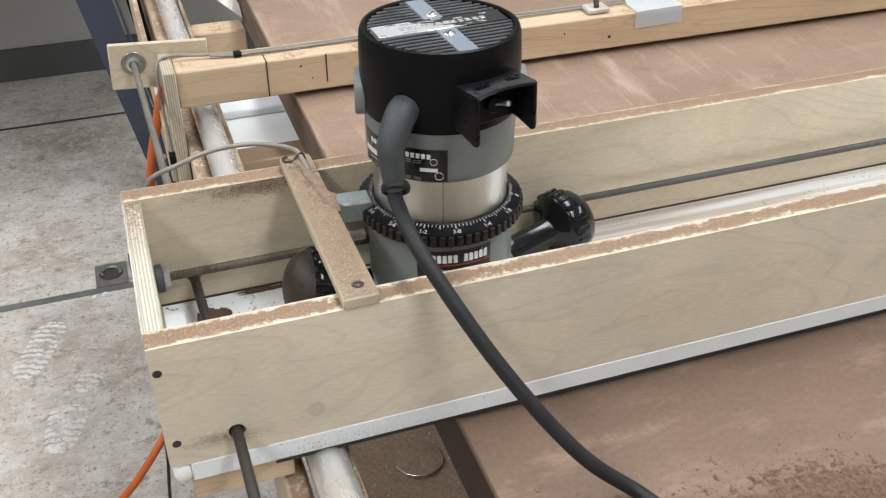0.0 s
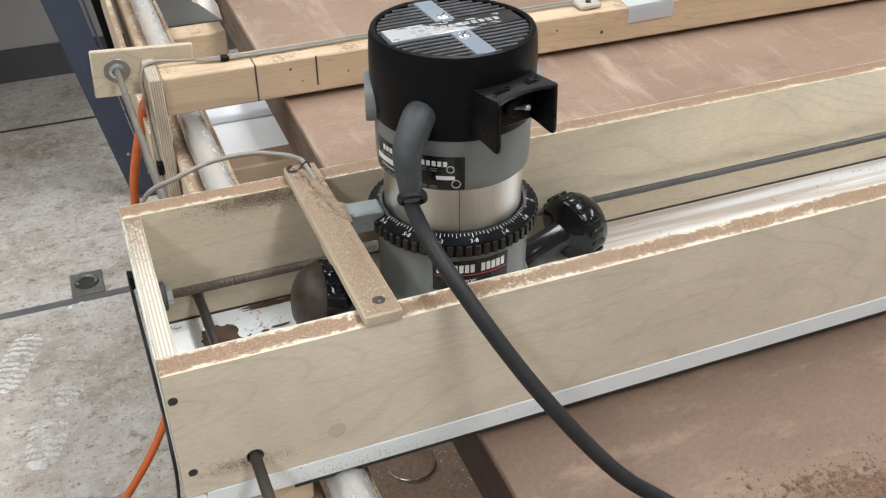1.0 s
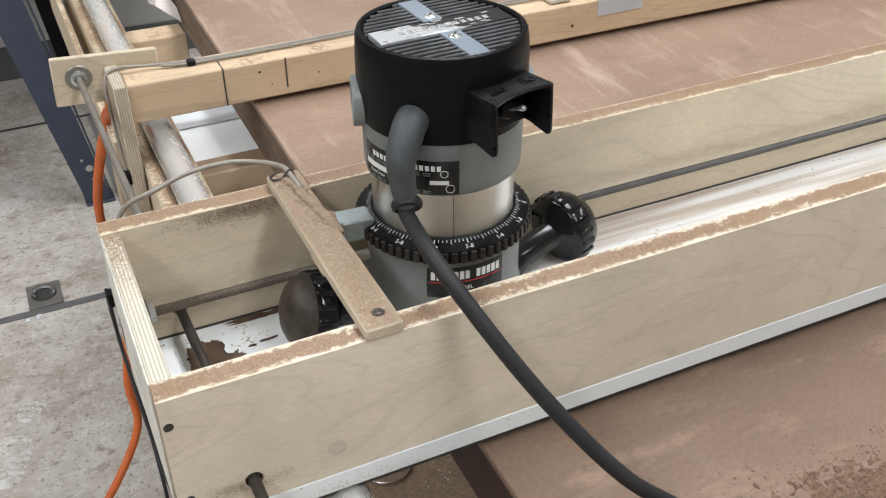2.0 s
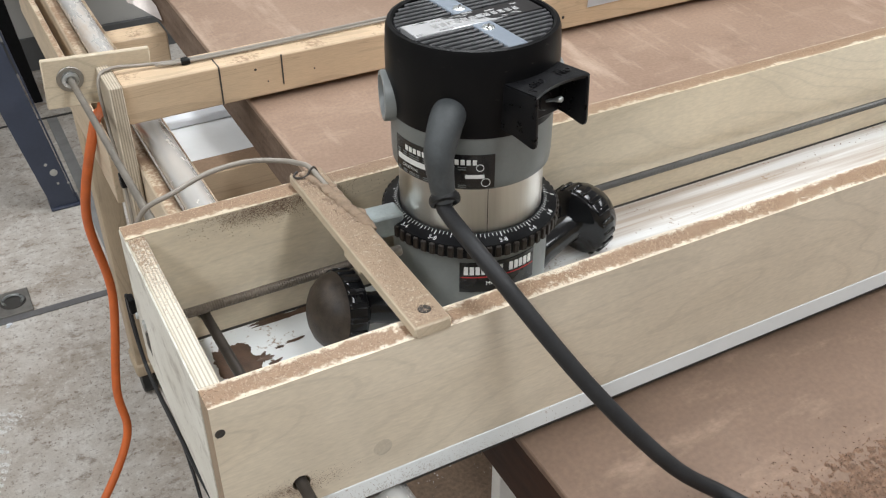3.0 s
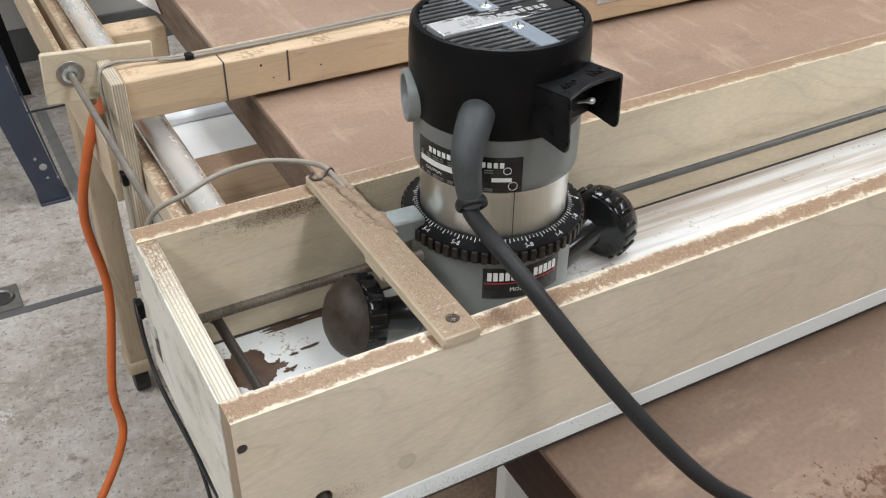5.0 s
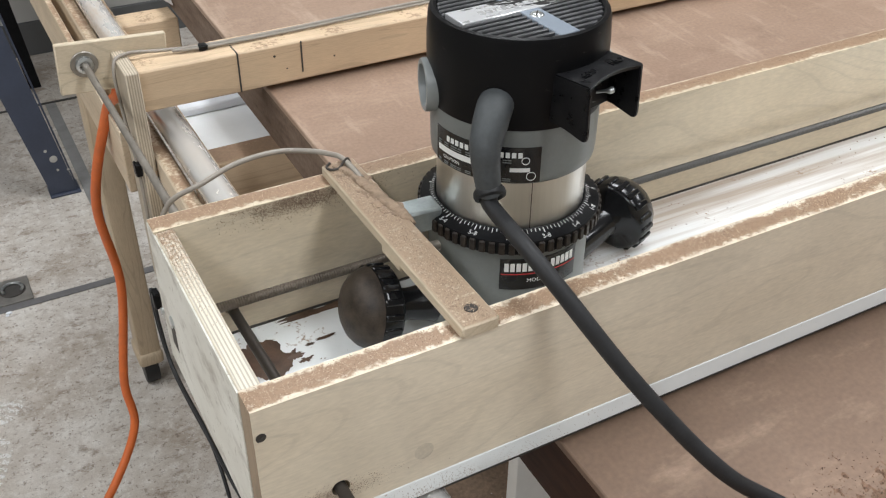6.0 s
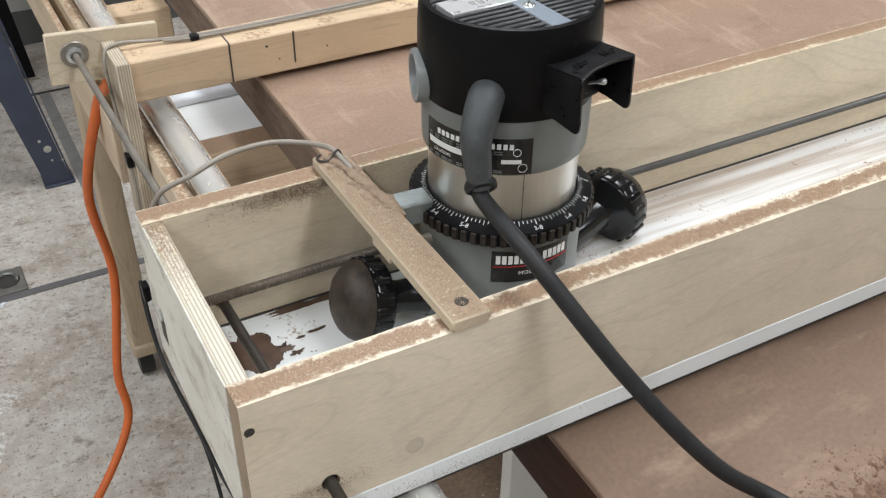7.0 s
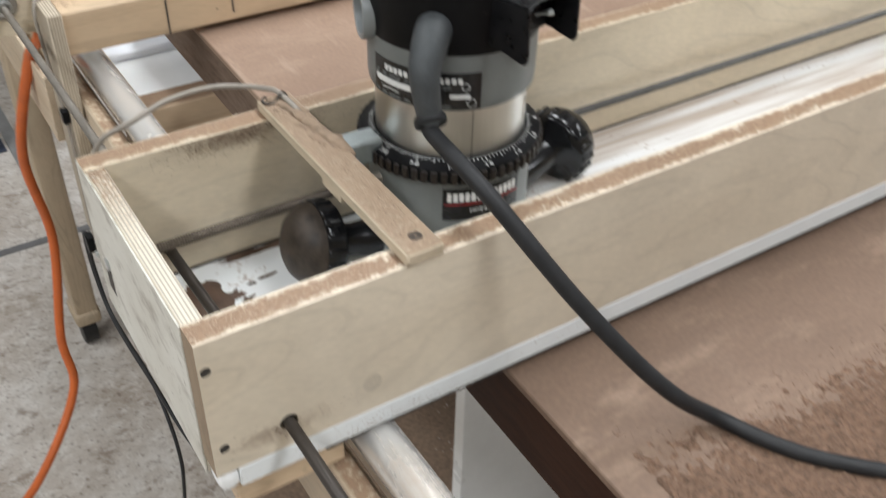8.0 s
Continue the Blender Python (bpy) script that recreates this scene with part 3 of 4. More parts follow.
def wall_with_hole(x0, x1, y0, y1, z0, z1, hx, hz, r, bevel=0.0012):
    """A board across x with a round hole through it in y, on a grid of quads round the hole."""
    bm = bmesh.new()
    n, half = 24, 0.014
    for y, flip in ((y0, False), (y1, True)):
        inner, outer = [], []
        for k in range(n):
            a = 2 * math.pi * k / n
            c, s = math.cos(a), math.sin(a)
            q = half / max(abs(c), abs(s))
            inner.append(bm.verts.new((hx + r * c, y, hz + r * s)))
            outer.append(bm.verts.new((hx + q * c, y, max(z0, hz + q * s))))
        for k in range(n):
            j = (k + 1) % n
            f = (inner[k], outer[k], outer[j], inner[j])
            bm.faces.new(f if flip else f[::-1])
        lo, hi = max(z0, hz - half), hz + half
        rects = [(x0, hx - half, z0, z1), (hx + half, x1, z0, z1), (hx - half, hx + half, hi, z1)]
        if lo > z0 + 1e-5:
            rects.append((hx - half, hx + half, z0, lo))
        for a, b, c, d in rects:
            f = [bm.verts.new(p) for p in ((a, y, c), (b, y, c), (b, y, d), (a, y, d))]
            bm.faces.new(f[::-1] if flip else f)
    ring = [[bm.verts.new((hx + r * math.cos(2 * math.pi * k / n), y, hz + r * math.sin(2 * math.pi * k / n))) for k in range(n)] for y in (y0, y1)]
    for k in range(n):
        j = (k + 1) % n
        bm.faces.new((ring[0][k], ring[0][j], ring[1][j], ring[1][k]))
    for p in (((x0, y0, z1), (x1, y0, z1), (x1, y1, z1), (x0, y1, z1)), ((x0, y1, z0), (x1, y1, z0), (x1, y0, z0), (x0, y0, z0)),
              ((x0, y1, z0), (x0, y0, z0), (x0, y0, z1), (x0, y1, z1)), ((x1, y0, z0), (x1, y1, z0), (x1, y1, z1), (x1, y0, z1))):
        bm.faces.new([bm.verts.new(v) for v in p])
    bmesh.ops.remove_doubles(bm, verts=bm.verts, dist=1e-5)
    return bm


part("front_wall", wall_with_hole(0, 1.9, 0, 0.016, BED - 0.002, T, 0.040, 0.8148, 0.0050), MAPLE, carriage, smooth=False)
front = carriage.children[0].data
front.materials.append(ENDGRAIN)
for poly in front.polygons:
    if poly.normal.x < -0.9:
        poly.material_index = 1
part("rear_wall", wall_with_hole(0, 1.9, 0.160, 0.175, BED - 0.002, T, 0.0370, 0.8180, 0.0050), MAPLEREAR, carriage, smooth=False)
part("end_wall", box(0.0006, 0.0112, 0.0162, 0.1598, 0.7842, T - 0.0006, 0.0008), MAPLEEND, carriage)
part("end_skin", box(-0.0006, 0.0005, 0.0164, 0.1746, 0.7846, T - 0.0012, 0.0003), SKIN, carriage, "smudged greyish white face")
part("wood_plug", lathe([(0, 0.00015), (0.0055, 0.00015), (0.0056, -0.0002)], 28, None, along((0.0868, 0.0, 0.8175), (0.0868, -1, 0.8175))), PLUG, carriage, "round darker wood plug")
# Added dark strip: draws the shadow in the gap between base and board.
part("runner", box(0.060, 1.9, 0.0035, 0.0105, 0.7775, 0.7838, 0.0004), SEAM, carriage, "dark strip added under the base as the shade of its gap")
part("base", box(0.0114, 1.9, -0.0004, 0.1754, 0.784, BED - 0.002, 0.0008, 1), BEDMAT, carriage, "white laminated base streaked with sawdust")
part("base_lip", box(0.0010, 0.0120, -0.0004, 0.0160, 0.784, BED - 0.0021, 0.004, 2), WHITE, carriage, "white rounded corner of the base")
part("joint_line", box(0.0116, 1.9, 0.1586, 0.1602, 0.7976, 0.7990, 0), SEAM, carriage, "dark gap between wall and base")
part("guide_block", box(0.010, 0.071, 0.004, 0.168, 0.7825 - 0.018, 0.7838, 0.001), PINE, carriage)
part("hole_plate", box(0.0115, 0.026, 0.10, 0.142, BED - 0.0018, BED + 0.0035, 0.001), WHITE, carriage)
STAIN = plain("dark_oily_dust", (0.085, 0.048, 0.030), 0.45, 0.0, 0.5, 120, 0.3)


def splat(cx, cy, rx, ry, ragged, seed):
    """A thin caked patch with a ragged rim."""
    bm = bmesh.new()
    mid = bm.verts.new((cx, cy, BED - 0.0009))
    vs = []
    for a in np.linspace(0, 2 * math.pi, 72)[:-1]:
        c, q = math.cos(a), math.sin(a)
        k = 1 / (abs(c) ** 3 + abs(q) ** 3) ** (1 / 3)
        k *= 1 + ragged * noise.noise((2.1 * c + seed, 2.1 * q, 7)) + 0.5 * ragged * noise.noise((6 * c, 6 * q, seed))
        vs.append(bm.verts.new((cx + rx * k * c, cy + ry * k * q, BED - 0.0017)))
    for a, b in zip(vs, vs[1:] + vs[:1]):
        bm.faces.new((mid, a, b))
    return bm


for cx, cy, rx, ry, ragged, seed in ((0.045, 0.1265, 0.0125, 0.0190, 0.35, 3), (0.061, 0.1220, 0.0060, 0.0038, 0.9, 5), (0.0665, 0.1150, 0.0042, 0.0018, 1.0, 8), (0.074, 0.1270, 0.0030, 0.0012, 0.9, 2), (0.085, 0.1290, 0.0060, 0.0013, 0.8, 4), (0.088, 0.1555, 0.0230, 0.0030, 0.5, 6)):
    part("stain", splat(cx, cy, rx, ry, ragged, seed), STAIN, carriage, "dark brown oily dust patch")
for sx, sz in ((0.0036, 0.868), (0.0062, 0.8155)):
    screw = part("screw", lathe([(0, 0.0002), (0.0020, 0.0004), (0.0032, 0.0)], 18, None, along((sx, 0.0002, sz), (sx, -1, sz))), DARKSCREW, carriage, "dark countersunk screw")
    part("slot", box(-0.0024, 0.0024, -0.0004, 0.0004, 0.0005, 0.0008, 0, 1), SEAM, screw, at=along((sx, 0.0, sz), (sx, -1, sz)) @ pose(0, 0, 0, 0, 0, 40))

strap = empty("wooden_strap", "dusty wooden strap screwed across the carriage walls", "strap")
part("bar", box(0.107, 0.1280, -0.0015, 0.173, T, T + 0.0075, 0.0010), STRAPWOOD, strap)
part("cleat", box(0.1085, 0.114, 0.070, 0.092, T - 0.006, T - 0.0002, 0.0006), BIRCH, strap)
part("screw", lathe([(0, -0.0002), (0.0020, 0.0003), (0.0032, 0.0004), (0.0036, 0.0)], 18, None, pose(0.1185, 0.0105, T + 0.0076)), DARKSCREW, strap, "sunk steel screw")
part("screw", lathe([(0, -0.0002), (0.0020, 0.0003), (0.0032, 0.0004), (0.0036, 0.0)], 18, None, pose(0.1165, 0.165, T + 0.0076)), DARKSCREW, strap, "sunk steel screw")

# drive rods
def threaded(length, r, pitch, thread_to):
    prof = [(0, 0)]
    x = 0.0
    while x < thread_to:
        prof += [(r * 0.88, x), (r, x + pitch / 2)]
        x += pitch
    prof += [(r * 0.95, x), (r * 0.95, length), (0, length)]
    return prof


lead = empty("lead_screw", "dull threaded steel rod along the carriage", "threaded rod")
part("rod", lathe(threaded(0.21, 0.0033, 0.0016, 0.2), 14, None, along((0.004, 0.1500, 0.8278), (2, 0.1500, 0.8278))), BROWNROD, lead)
part("rod", lathe(threaded(1.66, 0.0028, 0.0014, 0.6), 14, None, along((0.214, 0.1500, 0.8278), (2, 0.1500, 0.8278))), plain("grey_rod", (0.115, 0.112, 0.108), 0.42, 0.5, 0.2, 60, 0.2), lead, "dull grey rod")
part("collar", lathe([(0, 0.0), (0.0092, 0.0), (0.0098, 0.0006), (0.0098, 0.0046), (0.0090, 0.0052), (0, 0.0052)], 28, None, along((0.0114, 0.1500, 0.8278), (2, 0.1500, 0.8278))), RUBBER, lead, "dark rubber collar")
part("nut", lathe([(0, 0), (0.0058, 0), (0.0062, 0.0005), (0.0062, 0.0036), (0.0058, 0.0042), (0, 0.0042)], 6, None, along((0.0166, 0.1500, 0.8278), (2, 0.1500, 0.8278))), ZINC, lead, "bright hexagon nut", smooth=False)
part("nut", lathe([(0, 0), (0.0036, 0), (0.0039, 0.0004), (0.0039, 0.0020), (0.0036, 0.0024), (0, 0.0024)], 6, None, along((0.0004, 0.150, 0.828), (-2, 0.150, 0.828))), ZINC, lead, "bright hexagon nut", smooth=False)

drive = empty("drive_rod", "dull steel rod running through the carriage to the beam", "rod")
part("rod", tube([(0.0420, -0.34, 0.8045), (0.040, 0.0, 0.8148), (0.037, 0.158, 0.8180), (0.0350, 0.24, 0.8220)], 0.0033, 16), DARKROD, drive)
part("rod", tube([(0.0350, 0.24, 0.8220), (0.0325, 0.33, 0.8265), (0.0278, 0.521, 0.8342)], [0.0036, 0.0032, 0.0030, 0.0030], 16), ROD, drive, "paler worn rod end")

# ---------------------------------------------------------------- the gantry beam
beam = empty("gantry_beam", "pine beam with pencil marks that spans the table", "beam")
part("beam", box(0.063, 1.75, 0.479, 0.517, 0.798, 0.836, 0.0015), PINE, beam)
part("side_plate", box(0.051, 0.0628, 0.470, 0.526, 0.60, 0.840, 0.001), PLYZ, beam)
part("pencil_mark", box(0.1502, 0.1516, 0.4783, 0.4792, 0.799, 0.8358, 0), SEAM, beam, "dark pencil line")
part("pencil_mark", box(0.2102, 0.2116, 0.4783, 0.4792, 0.806, 0.8358, 0), SEAM, beam, "dark pencil line")
part("pencil_mark", box(0.1502, 0.1514, 0.479, 0.498, 0.8358, 0.8364, 0), SEAM, beam, "dark pencil line")
for kx, kz, kr in ((0.185, 0.826, 0.0011), (0.243, 0.815, 0.0008), (0.196, 0.812, 0.0007), (0.530, 0.812, 0.0016), (0.475, 0.822, 0.0010)):
    part("knot", lathe([(0, 0.0003), (kr, 0.0002), (kr * 1.3, 0)], 12, None, along((kx, 0.4791, kz), (kx, 0, kz))), DARKSCREW, beam, "small dark knot")
bearing = part("bearing_plate", box(-0.0475, 0.0475, -0.003, 0.003, -0.0232, 0.0232, 0.001), BIRCH, beam, "pale birch plywood plate", at=pose(0.0525, 0.5265, 0.8285, 0, 3.5, 0))
washer = part("washer", lathe([(0.0075, 0.0), (0.0116, 0.0), (0.0118, 0.0012), (0.0112, 0.0018), (0.0075, 0.0016)], 32, None, along((0.0278, 0.5232, 0.8340), (0.0278, 0, 0.8340))), plain("worn_washer", (0.30, 0.28, 0.25), 0.4, 0.8, 0.2, 90, 0.2), beam, "worn steel washer")
part("bearing", lathe([(0.0030, 0.0045), (0.0048, 0.0055), (0.0074, 0.0045), (0.0078, 0.001)], 28, None, along((0.0278, 0.5232, 0.8340), (0.0278, 0, 0.8340))), ZINC, beam, "bright bearing hub")
notice = empty("paper_note", "small white paper folded over the beam", "paper")
bm = bmesh.new()
prof = [(0.4775, 0.818), (0.4778, 0.8372), (0.486, 0.8375), (0.500, 0.8385), (0.508, 0.843)]
rows = [[bm.verts.new((x + dx, y, z + dz)) for y, z in prof] for x, dx, dz in ((0.560, 0, 0), (0.589, 0, 0.0003), (0.618, 0, 0.0008))]
for a, b in zip(rows, rows[1:]):
    for k in range(len(prof) - 1):
        bm.faces.new((a[k], b[k], b[k + 1], a[k + 1]))
bmesh.ops.solidify(bm, geom=bm.faces[:], thickness=0.0004)
part("sheet", bm, PAPER, notice)
latch = empty("cable_bracket", "small pale plastic bracket on the beam", "bracket")
part("block", box(0.506, 0.532, 0.486, 0.506, 0.8362, 0.843, 0.002), plain("pale_plastic", (0.52, 0.47, 0.42), 0.35), latch)
part("pin", rod((0.517, 0.490, 0.843), (0.519, 0.497, 0.851), 0.003, 12), DARKSCREW, latch)

cable = empty("signal_cable", "thin grey cable clipped along the beam and down its side", "cable")
part("run", tube([(1.3, 0.513, 0.8395), (0.60, 0.511, 0.8390), (0.34, 0.508, 0.8390), (0.20, 0.503, 0.8390), (0.128, 0.502, 0.8395), (0.09, 0.506, 0.8405), (0.062, 0.508, 0.8425), (0.0485, 0.502, 0.836), (0.0470, 0.492, 0.80), (0.0480, 0.478, 0.755), (0.0478, 0.474, 0.70), (0.046, 0.47, 0.62)], 0.0016, 10), CABLE, cable)
part("run", tube([(1.3, 0.508, 0.8390), (0.60, 0.506, 0.8385), (0.34, 0.503, 0.8385), (0.20, 0.499, 0.8385), (0.128, 0.4985, 0.8390), (0.10, 0.503, 0.8392)], 0.0013, 8), CABLE, cable)
part("clip", box(0.1225, 0.1310, 0.4965, 0.5045, 0.8362, 0.8415, 0.0012), BLACK, cable, "black cable clip")
part("clip", box(0.0445, 0.0505, 0.470, 0.480, 0.742, 0.755, 0.001), BLACK, cable, "black cable clip")
loop = empty("sensor_cable", "stiff grey cable looped over the carriage to the strap", "cable")
part("lead", tube([(0.010, 0.215, 0.80), (0.0105, 0.210, 0.845), (0.0190, 0.203, 0.8740), (0.0390, 0.1955, 0.8868), (0.0640, 0.2045, 0.8893), (0.0920, 0.2110, 0.8868), (0.1120, 0.2030, 0.8860), (0.1190, 0.186, 0.8905), (0.1200, 0.172, 0.8950), (0.1205, 0.158, 0.8955), (0.1215, 0.146, 0.8940)], 0.0017, 10), CABLE, loop)
part("tie", tube([(0.1235, 0.166, 0.8925), (0.1215, 0.1655, 0.8972), (0.1185, 0.1645, 0.8966), (0.1145, 0.1630, 0.8936), (0.1095, 0.1640, 0.8934), (0.1085, 0.1680, 0.8934), (0.1120, 0.1715, 0.8934)], 0.0008, 8), DARKSCREW, loop, "thin dark tie")

# ---------------------------------------------------------------- the router
RX, RY, RZ, RS = 0.2022, 0.109, 0.8158, 0.96
router = empty("router", "black and grey electric router with steel motor and knobs", "router", at=(RX, RY, RZ))
router.scale = (RS, RS, RS)


def rz(z):
    return z - BED


def polar(r, deg, z):
    return Vector((r * math.cos(radians(deg)), r * math.sin(radians(deg)), z))


def on_router(r, deg, z):
    """A place given round the router's axis, in the room."""
    p = polar(r, deg, rz(z)) * RS
    return Vector((RX, RY, RZ)) + p


def band(r, a0, a1, z0, z1, lift=0.0004, steps=24):
    """A thin sheet wrapped on a cylinder, from angle a0 to a1."""
    bm = bmesh.new()
    rows = [[bm.verts.new(polar(r + lift * q, a0 + (a1 - a0) * k / steps, z)) for q, z in ((0.2, z0), (1, z0), (1, z1), (0.2, z1))] for k in range(steps + 1)]
    for a, b in zip(rows, rows[1:]):
        for i in range(3):
            bm.faces.new((a[i], b[i], b[i + 1], a[i + 1]))
    for r_ in (rows[0], rows[-1]):
        bm.faces.new(r_)
    bmesh.ops.recalc_face_normals(bm, faces=bm.faces)
    return bm


def lettering(text, size):
    """The outline of a word as a flat bmesh, its middle at the origin."""
    cu = bpy.data.curves.new("word", "FONT")
    cu.body, cu.size, cu.align_x, cu.align_y, cu.resolution_u = text, size, "CENTER", "CENTER", 2
    ob = bpy.data.objects.new("word", cu)
    scene.collection.objects.link(ob)
    me = bpy.data.meshes.new_from_object(ob)
    bm = bmesh.new()
    bm.from_mesh(me)
    bpy.data.objects.remove(ob)
    bpy.data.meshes.remove(me)
    return bm


def wrapped(bm, r, deg, z, slant=0.0):
    """Bend a flat word round a cylinder; slant turns it."""
    for v in bm.verts:
        x, y = v.co.x, v.co.y
        v.co = polar(r, deg + math.degrees(x / r), z + y + slant * x)
    return bm


part("motor", lathe([(0.0455, rz(0.855)), (0.0460, rz(0.866)), (0.0460, rz(0.906))], 72), STEEL, router, "brushed stainless steel motor sleeve")
part("sleeve_seam", box(-0.0002, 0.0002, -0.0462, -0.0459, rz(0.868), rz(0.904), 0), SEAM, router, at=pose(0, 0, 0, 0, 0, -17))
housing = part("housing", lathe([(0.0455, rz(0.9035)), (0.0480, rz(0.9035)), (0.0494, rz(0.905)), (0.0499, rz(0.910)), (0.0502, rz(0.941)), (0.046, rz(0.941))], 72), CASTING, router, "grey moulded motor housing")
label = part("rating_label", band(0.0499, 177, 256, rz(0.9055), rz(0.928)), LABEL, housing, "black rating label with white print")
for a0, a1, z0, z1 in ((180, 224, 0.9135, 0.9170), (236, 249, 0.9125, 0.9150)):
    part("print_bar", band(0.0503, a0, a1, rz(z0), rz(z1), 0.0003), PRINT, housing)
for k in range(14):
    a = 189 + k * 4.0
    part("print_bar", band(0.0503, a, a + 2.7, rz(0.9215), rz(0.9248), 0.0003, 4), PRINT, housing)
for z0 in (0.9195, 0.9180, 0.9075, 0.9063):
    for k in range(9):
        a = 180 + k * 6.4
        part("print_bar", band(0.0503, a, a + 3.0 + 2.6 * ((k * 7) % 3) / 2, rz(z0), rz(z0 + 0.0006), 0.0003, 4), CASTING, housing)
part("caution_word", wrapped(lettering("CAUTION", 0.0030), 0.0504, 193, rz(0.9106)), PRINT, housing)
for a, z, q in ((246, 0.9195, 0.0022), (250, 0.9095, 0.0026)):
    part("approval_mark", tube([polar(0.0503, a + math.degrees(q * math.cos(t) / 0.05), rz(z) + q * math.sin(t)) for t in np.linspace(0, 6.28, 14)], 0.0002, 6, steps=2), PRINT, housing)

# Slat colour is raised to paint the light caught on the slat edges.
SLAT = plain("edge_lit_dark_slat", (0.062, 0.062, 0.065), 0.35, 0.0, 0.4, 120, 0.1, 0.4)


def cap_material():
    """Black plastic with pale scuffs and clinging dust."""
    m, n, l, b = material("scuffed_black_plastic", 0.36, 0.0, 0.13)
    v = coords(n, l)
    scuff = noise_of(n, l, coords(n, l, (1, 1, 2.4), (0.3, 0.2, 0)), 70.0, 7, 0.75)
    film_shade = noise_of(n, l, v, 22.0, 4, 0.6)
    col = ramp(n, l, film_shade, [(0.35, (0.0035, 0.0035, 0.0042)), (0.7, (0.006, 0.0058, 0.0060))])
    col = mix(n, l, ramp(n, l, scuff, [(0.64, 0.0), (0.74, 0.35)]), col, (0.22, 0.20, 0.18))
    l.new(col, b.inputs["Base Color"])
    l.new(ramp(n, l, film_shade, [(0.3, 0.30), (0.7, 0.46)]), b.inputs["Roughness"])
    bump(n, l, b, scuff, 0.10, 0.0004)
    return m


CAPBLACK = cap_material()
cap = part("cap", lathe([(0.045, rz(0.9395)), (0.0506, rz(0.9385)), (0.0512, rz(0.945)), (0.0522, rz(0.962)), (0.0522, rz(0.976)), (0.0514, rz(0.9885)), (0.0504, rz(0.9912)), (0.0484, rz(0.9918)), (0.0470, rz(0.9908)), (0.0466, rz(0.9872)), (0, rz(0.9872))], 72), CAPBLACK, router, "black plastic top cap")
for k in range(-9, 10):
    y = k * 0.0050
    if abs(y) < 0.0095:
        continue
    half = math.sqrt(max(0.0, 0.0462 ** 2 - y * y))
    part("vent_slat", box(-half, half, y - 0.0011, y + 0.0011, rz(0.9874), rz(0.9909), 0.0005), SLAT, cap, at=pose(0, 0, 0, 0, 0, 3))
part("vent_strap", box(-0.0065, 0.0065, -0.0462, 0.0462, rz(0.9876), rz(0.9913), 0.0005), plain("blue_grey_plastic", (0.19, 0.22, 0.26), 0.35), cap, "blue grey cross strap", at=pose(0, 0, 0, 0, 0, 3))
def worn_glare_plate_material():
    m, n, l, b = material("worn_foil_plate_with_glare", 0.28)
    f = noise_of(n, l, coords(n, l, (1, 2.2, 1)), 26.0, 7, 0.62)
    at = n.new("ShaderNodeSeparateXYZ")
    l.new(coords(n, l), at.inputs[0])
    # Silver gathers to the left: painted glare along with the worn foil.
    lean = n.new("ShaderNodeMath")
    lean.operation = "MULTIPLY_ADD"
    lean.inputs[1].default_value = -3.2
    l.new(at.outputs["X"], lean.inputs[0])
    l.new(f, lean.inputs[2])
    k = ramp(n, l, lean.outputs[0], [(0.50, 0.0), (0.54, 1.0)])
    l.new(mix(n, l, k, (0.012, 0.011, 0.012), (0.62, 0.62, 0.63)), b.inputs["Base Color"])
    l.new(mix(n, l, 0.5, k, (0.0, 0.0, 0.0)), b.inputs["Metallic"])
    return m


WORNGLAREPLATE = worn_glare_plate_material()
plate = part("name_plate", box(-0.0435, 0.0435, -0.0092, 0.0092, rz(0.9880), rz(0.9917), 0.0004), WORNGLAREPLATE, cap, "black name plate with worn silver print and glare painted on its left", at=pose(0, 0, 0, 0, 0, 3))
WORN = plain("worn_silver_foil", (0.60, 0.60, 0.60), 0.25, 0.6, 0.2, 200, 0.1)
for k in range(12):
    x = -0.028 + k * 0.0050
    if k != 6:
        part("print_bar", box(x, x + 0.0034, -0.0035, 0.0012, rz(0.99172), rz(0.9919), 0), WORN, plate)
rnd = random.Random(9)
for k in range(16):
    x, y, w = rnd.uniform(-0.043, 0.036), rnd.choice((-0.0075, -0.0060, 0.0040, 0.0055, 0.0070)), rnd.uniform(0.003, 0.010)
    part("print_bar", box(x, min(x + w, 0.043), y - rnd.uniform(0.0003, 0.0010), y + 0.0006, rz(0.99172), rz(0.9919), 0), WORN, plate)
for y in (-0.0175, 0.0165):
    sc = part("screw", lathe([(0, 0.0014), (0.0022, 0.0013), (0.0036, 0.0007), (0.0040, 0.0)], 22, None, pose(0, y, rz(0.9913))), ZINC, cap, "bright screw")
    part("slot", box(-0.0028, 0.0028, -0.0004, 0.0004, 0.0013, 0.00165, 0), SEAM, sc, at=pose(0, y, rz(0.9913), 0, 0, 50))

for deg, name in ((163, "brush_cap"), (343, "brush_cap")):
    d = polar(1, deg, 0)
    m = along(d * 0.046 + Vector((0, 0, rz(0.947))), d * 2 + Vector((0, 0, rz(0.947))))
    ear = part(name, lathe([(0.0155, 0), (0.0155, 0.0085), (0.0148, 0.0095), (0.0125, 0.0095), (0.0120, 0.0085), (0.0118, 0.004), (0, 0.0035)], 32, None, m), GREYPLASTIC, cap, "round grey brush holder cap")
    part("brush_slot", box(-0.006, 0.006, -0.001, 0.001, 0.0034, 0.0048, 0), GREYPLASTIC, ear, at=m)

# the switch hood
G = pose(0, 0, 0, 0, 0, -75)          # x points out through the hood
HW = 0.0222                           # half its width


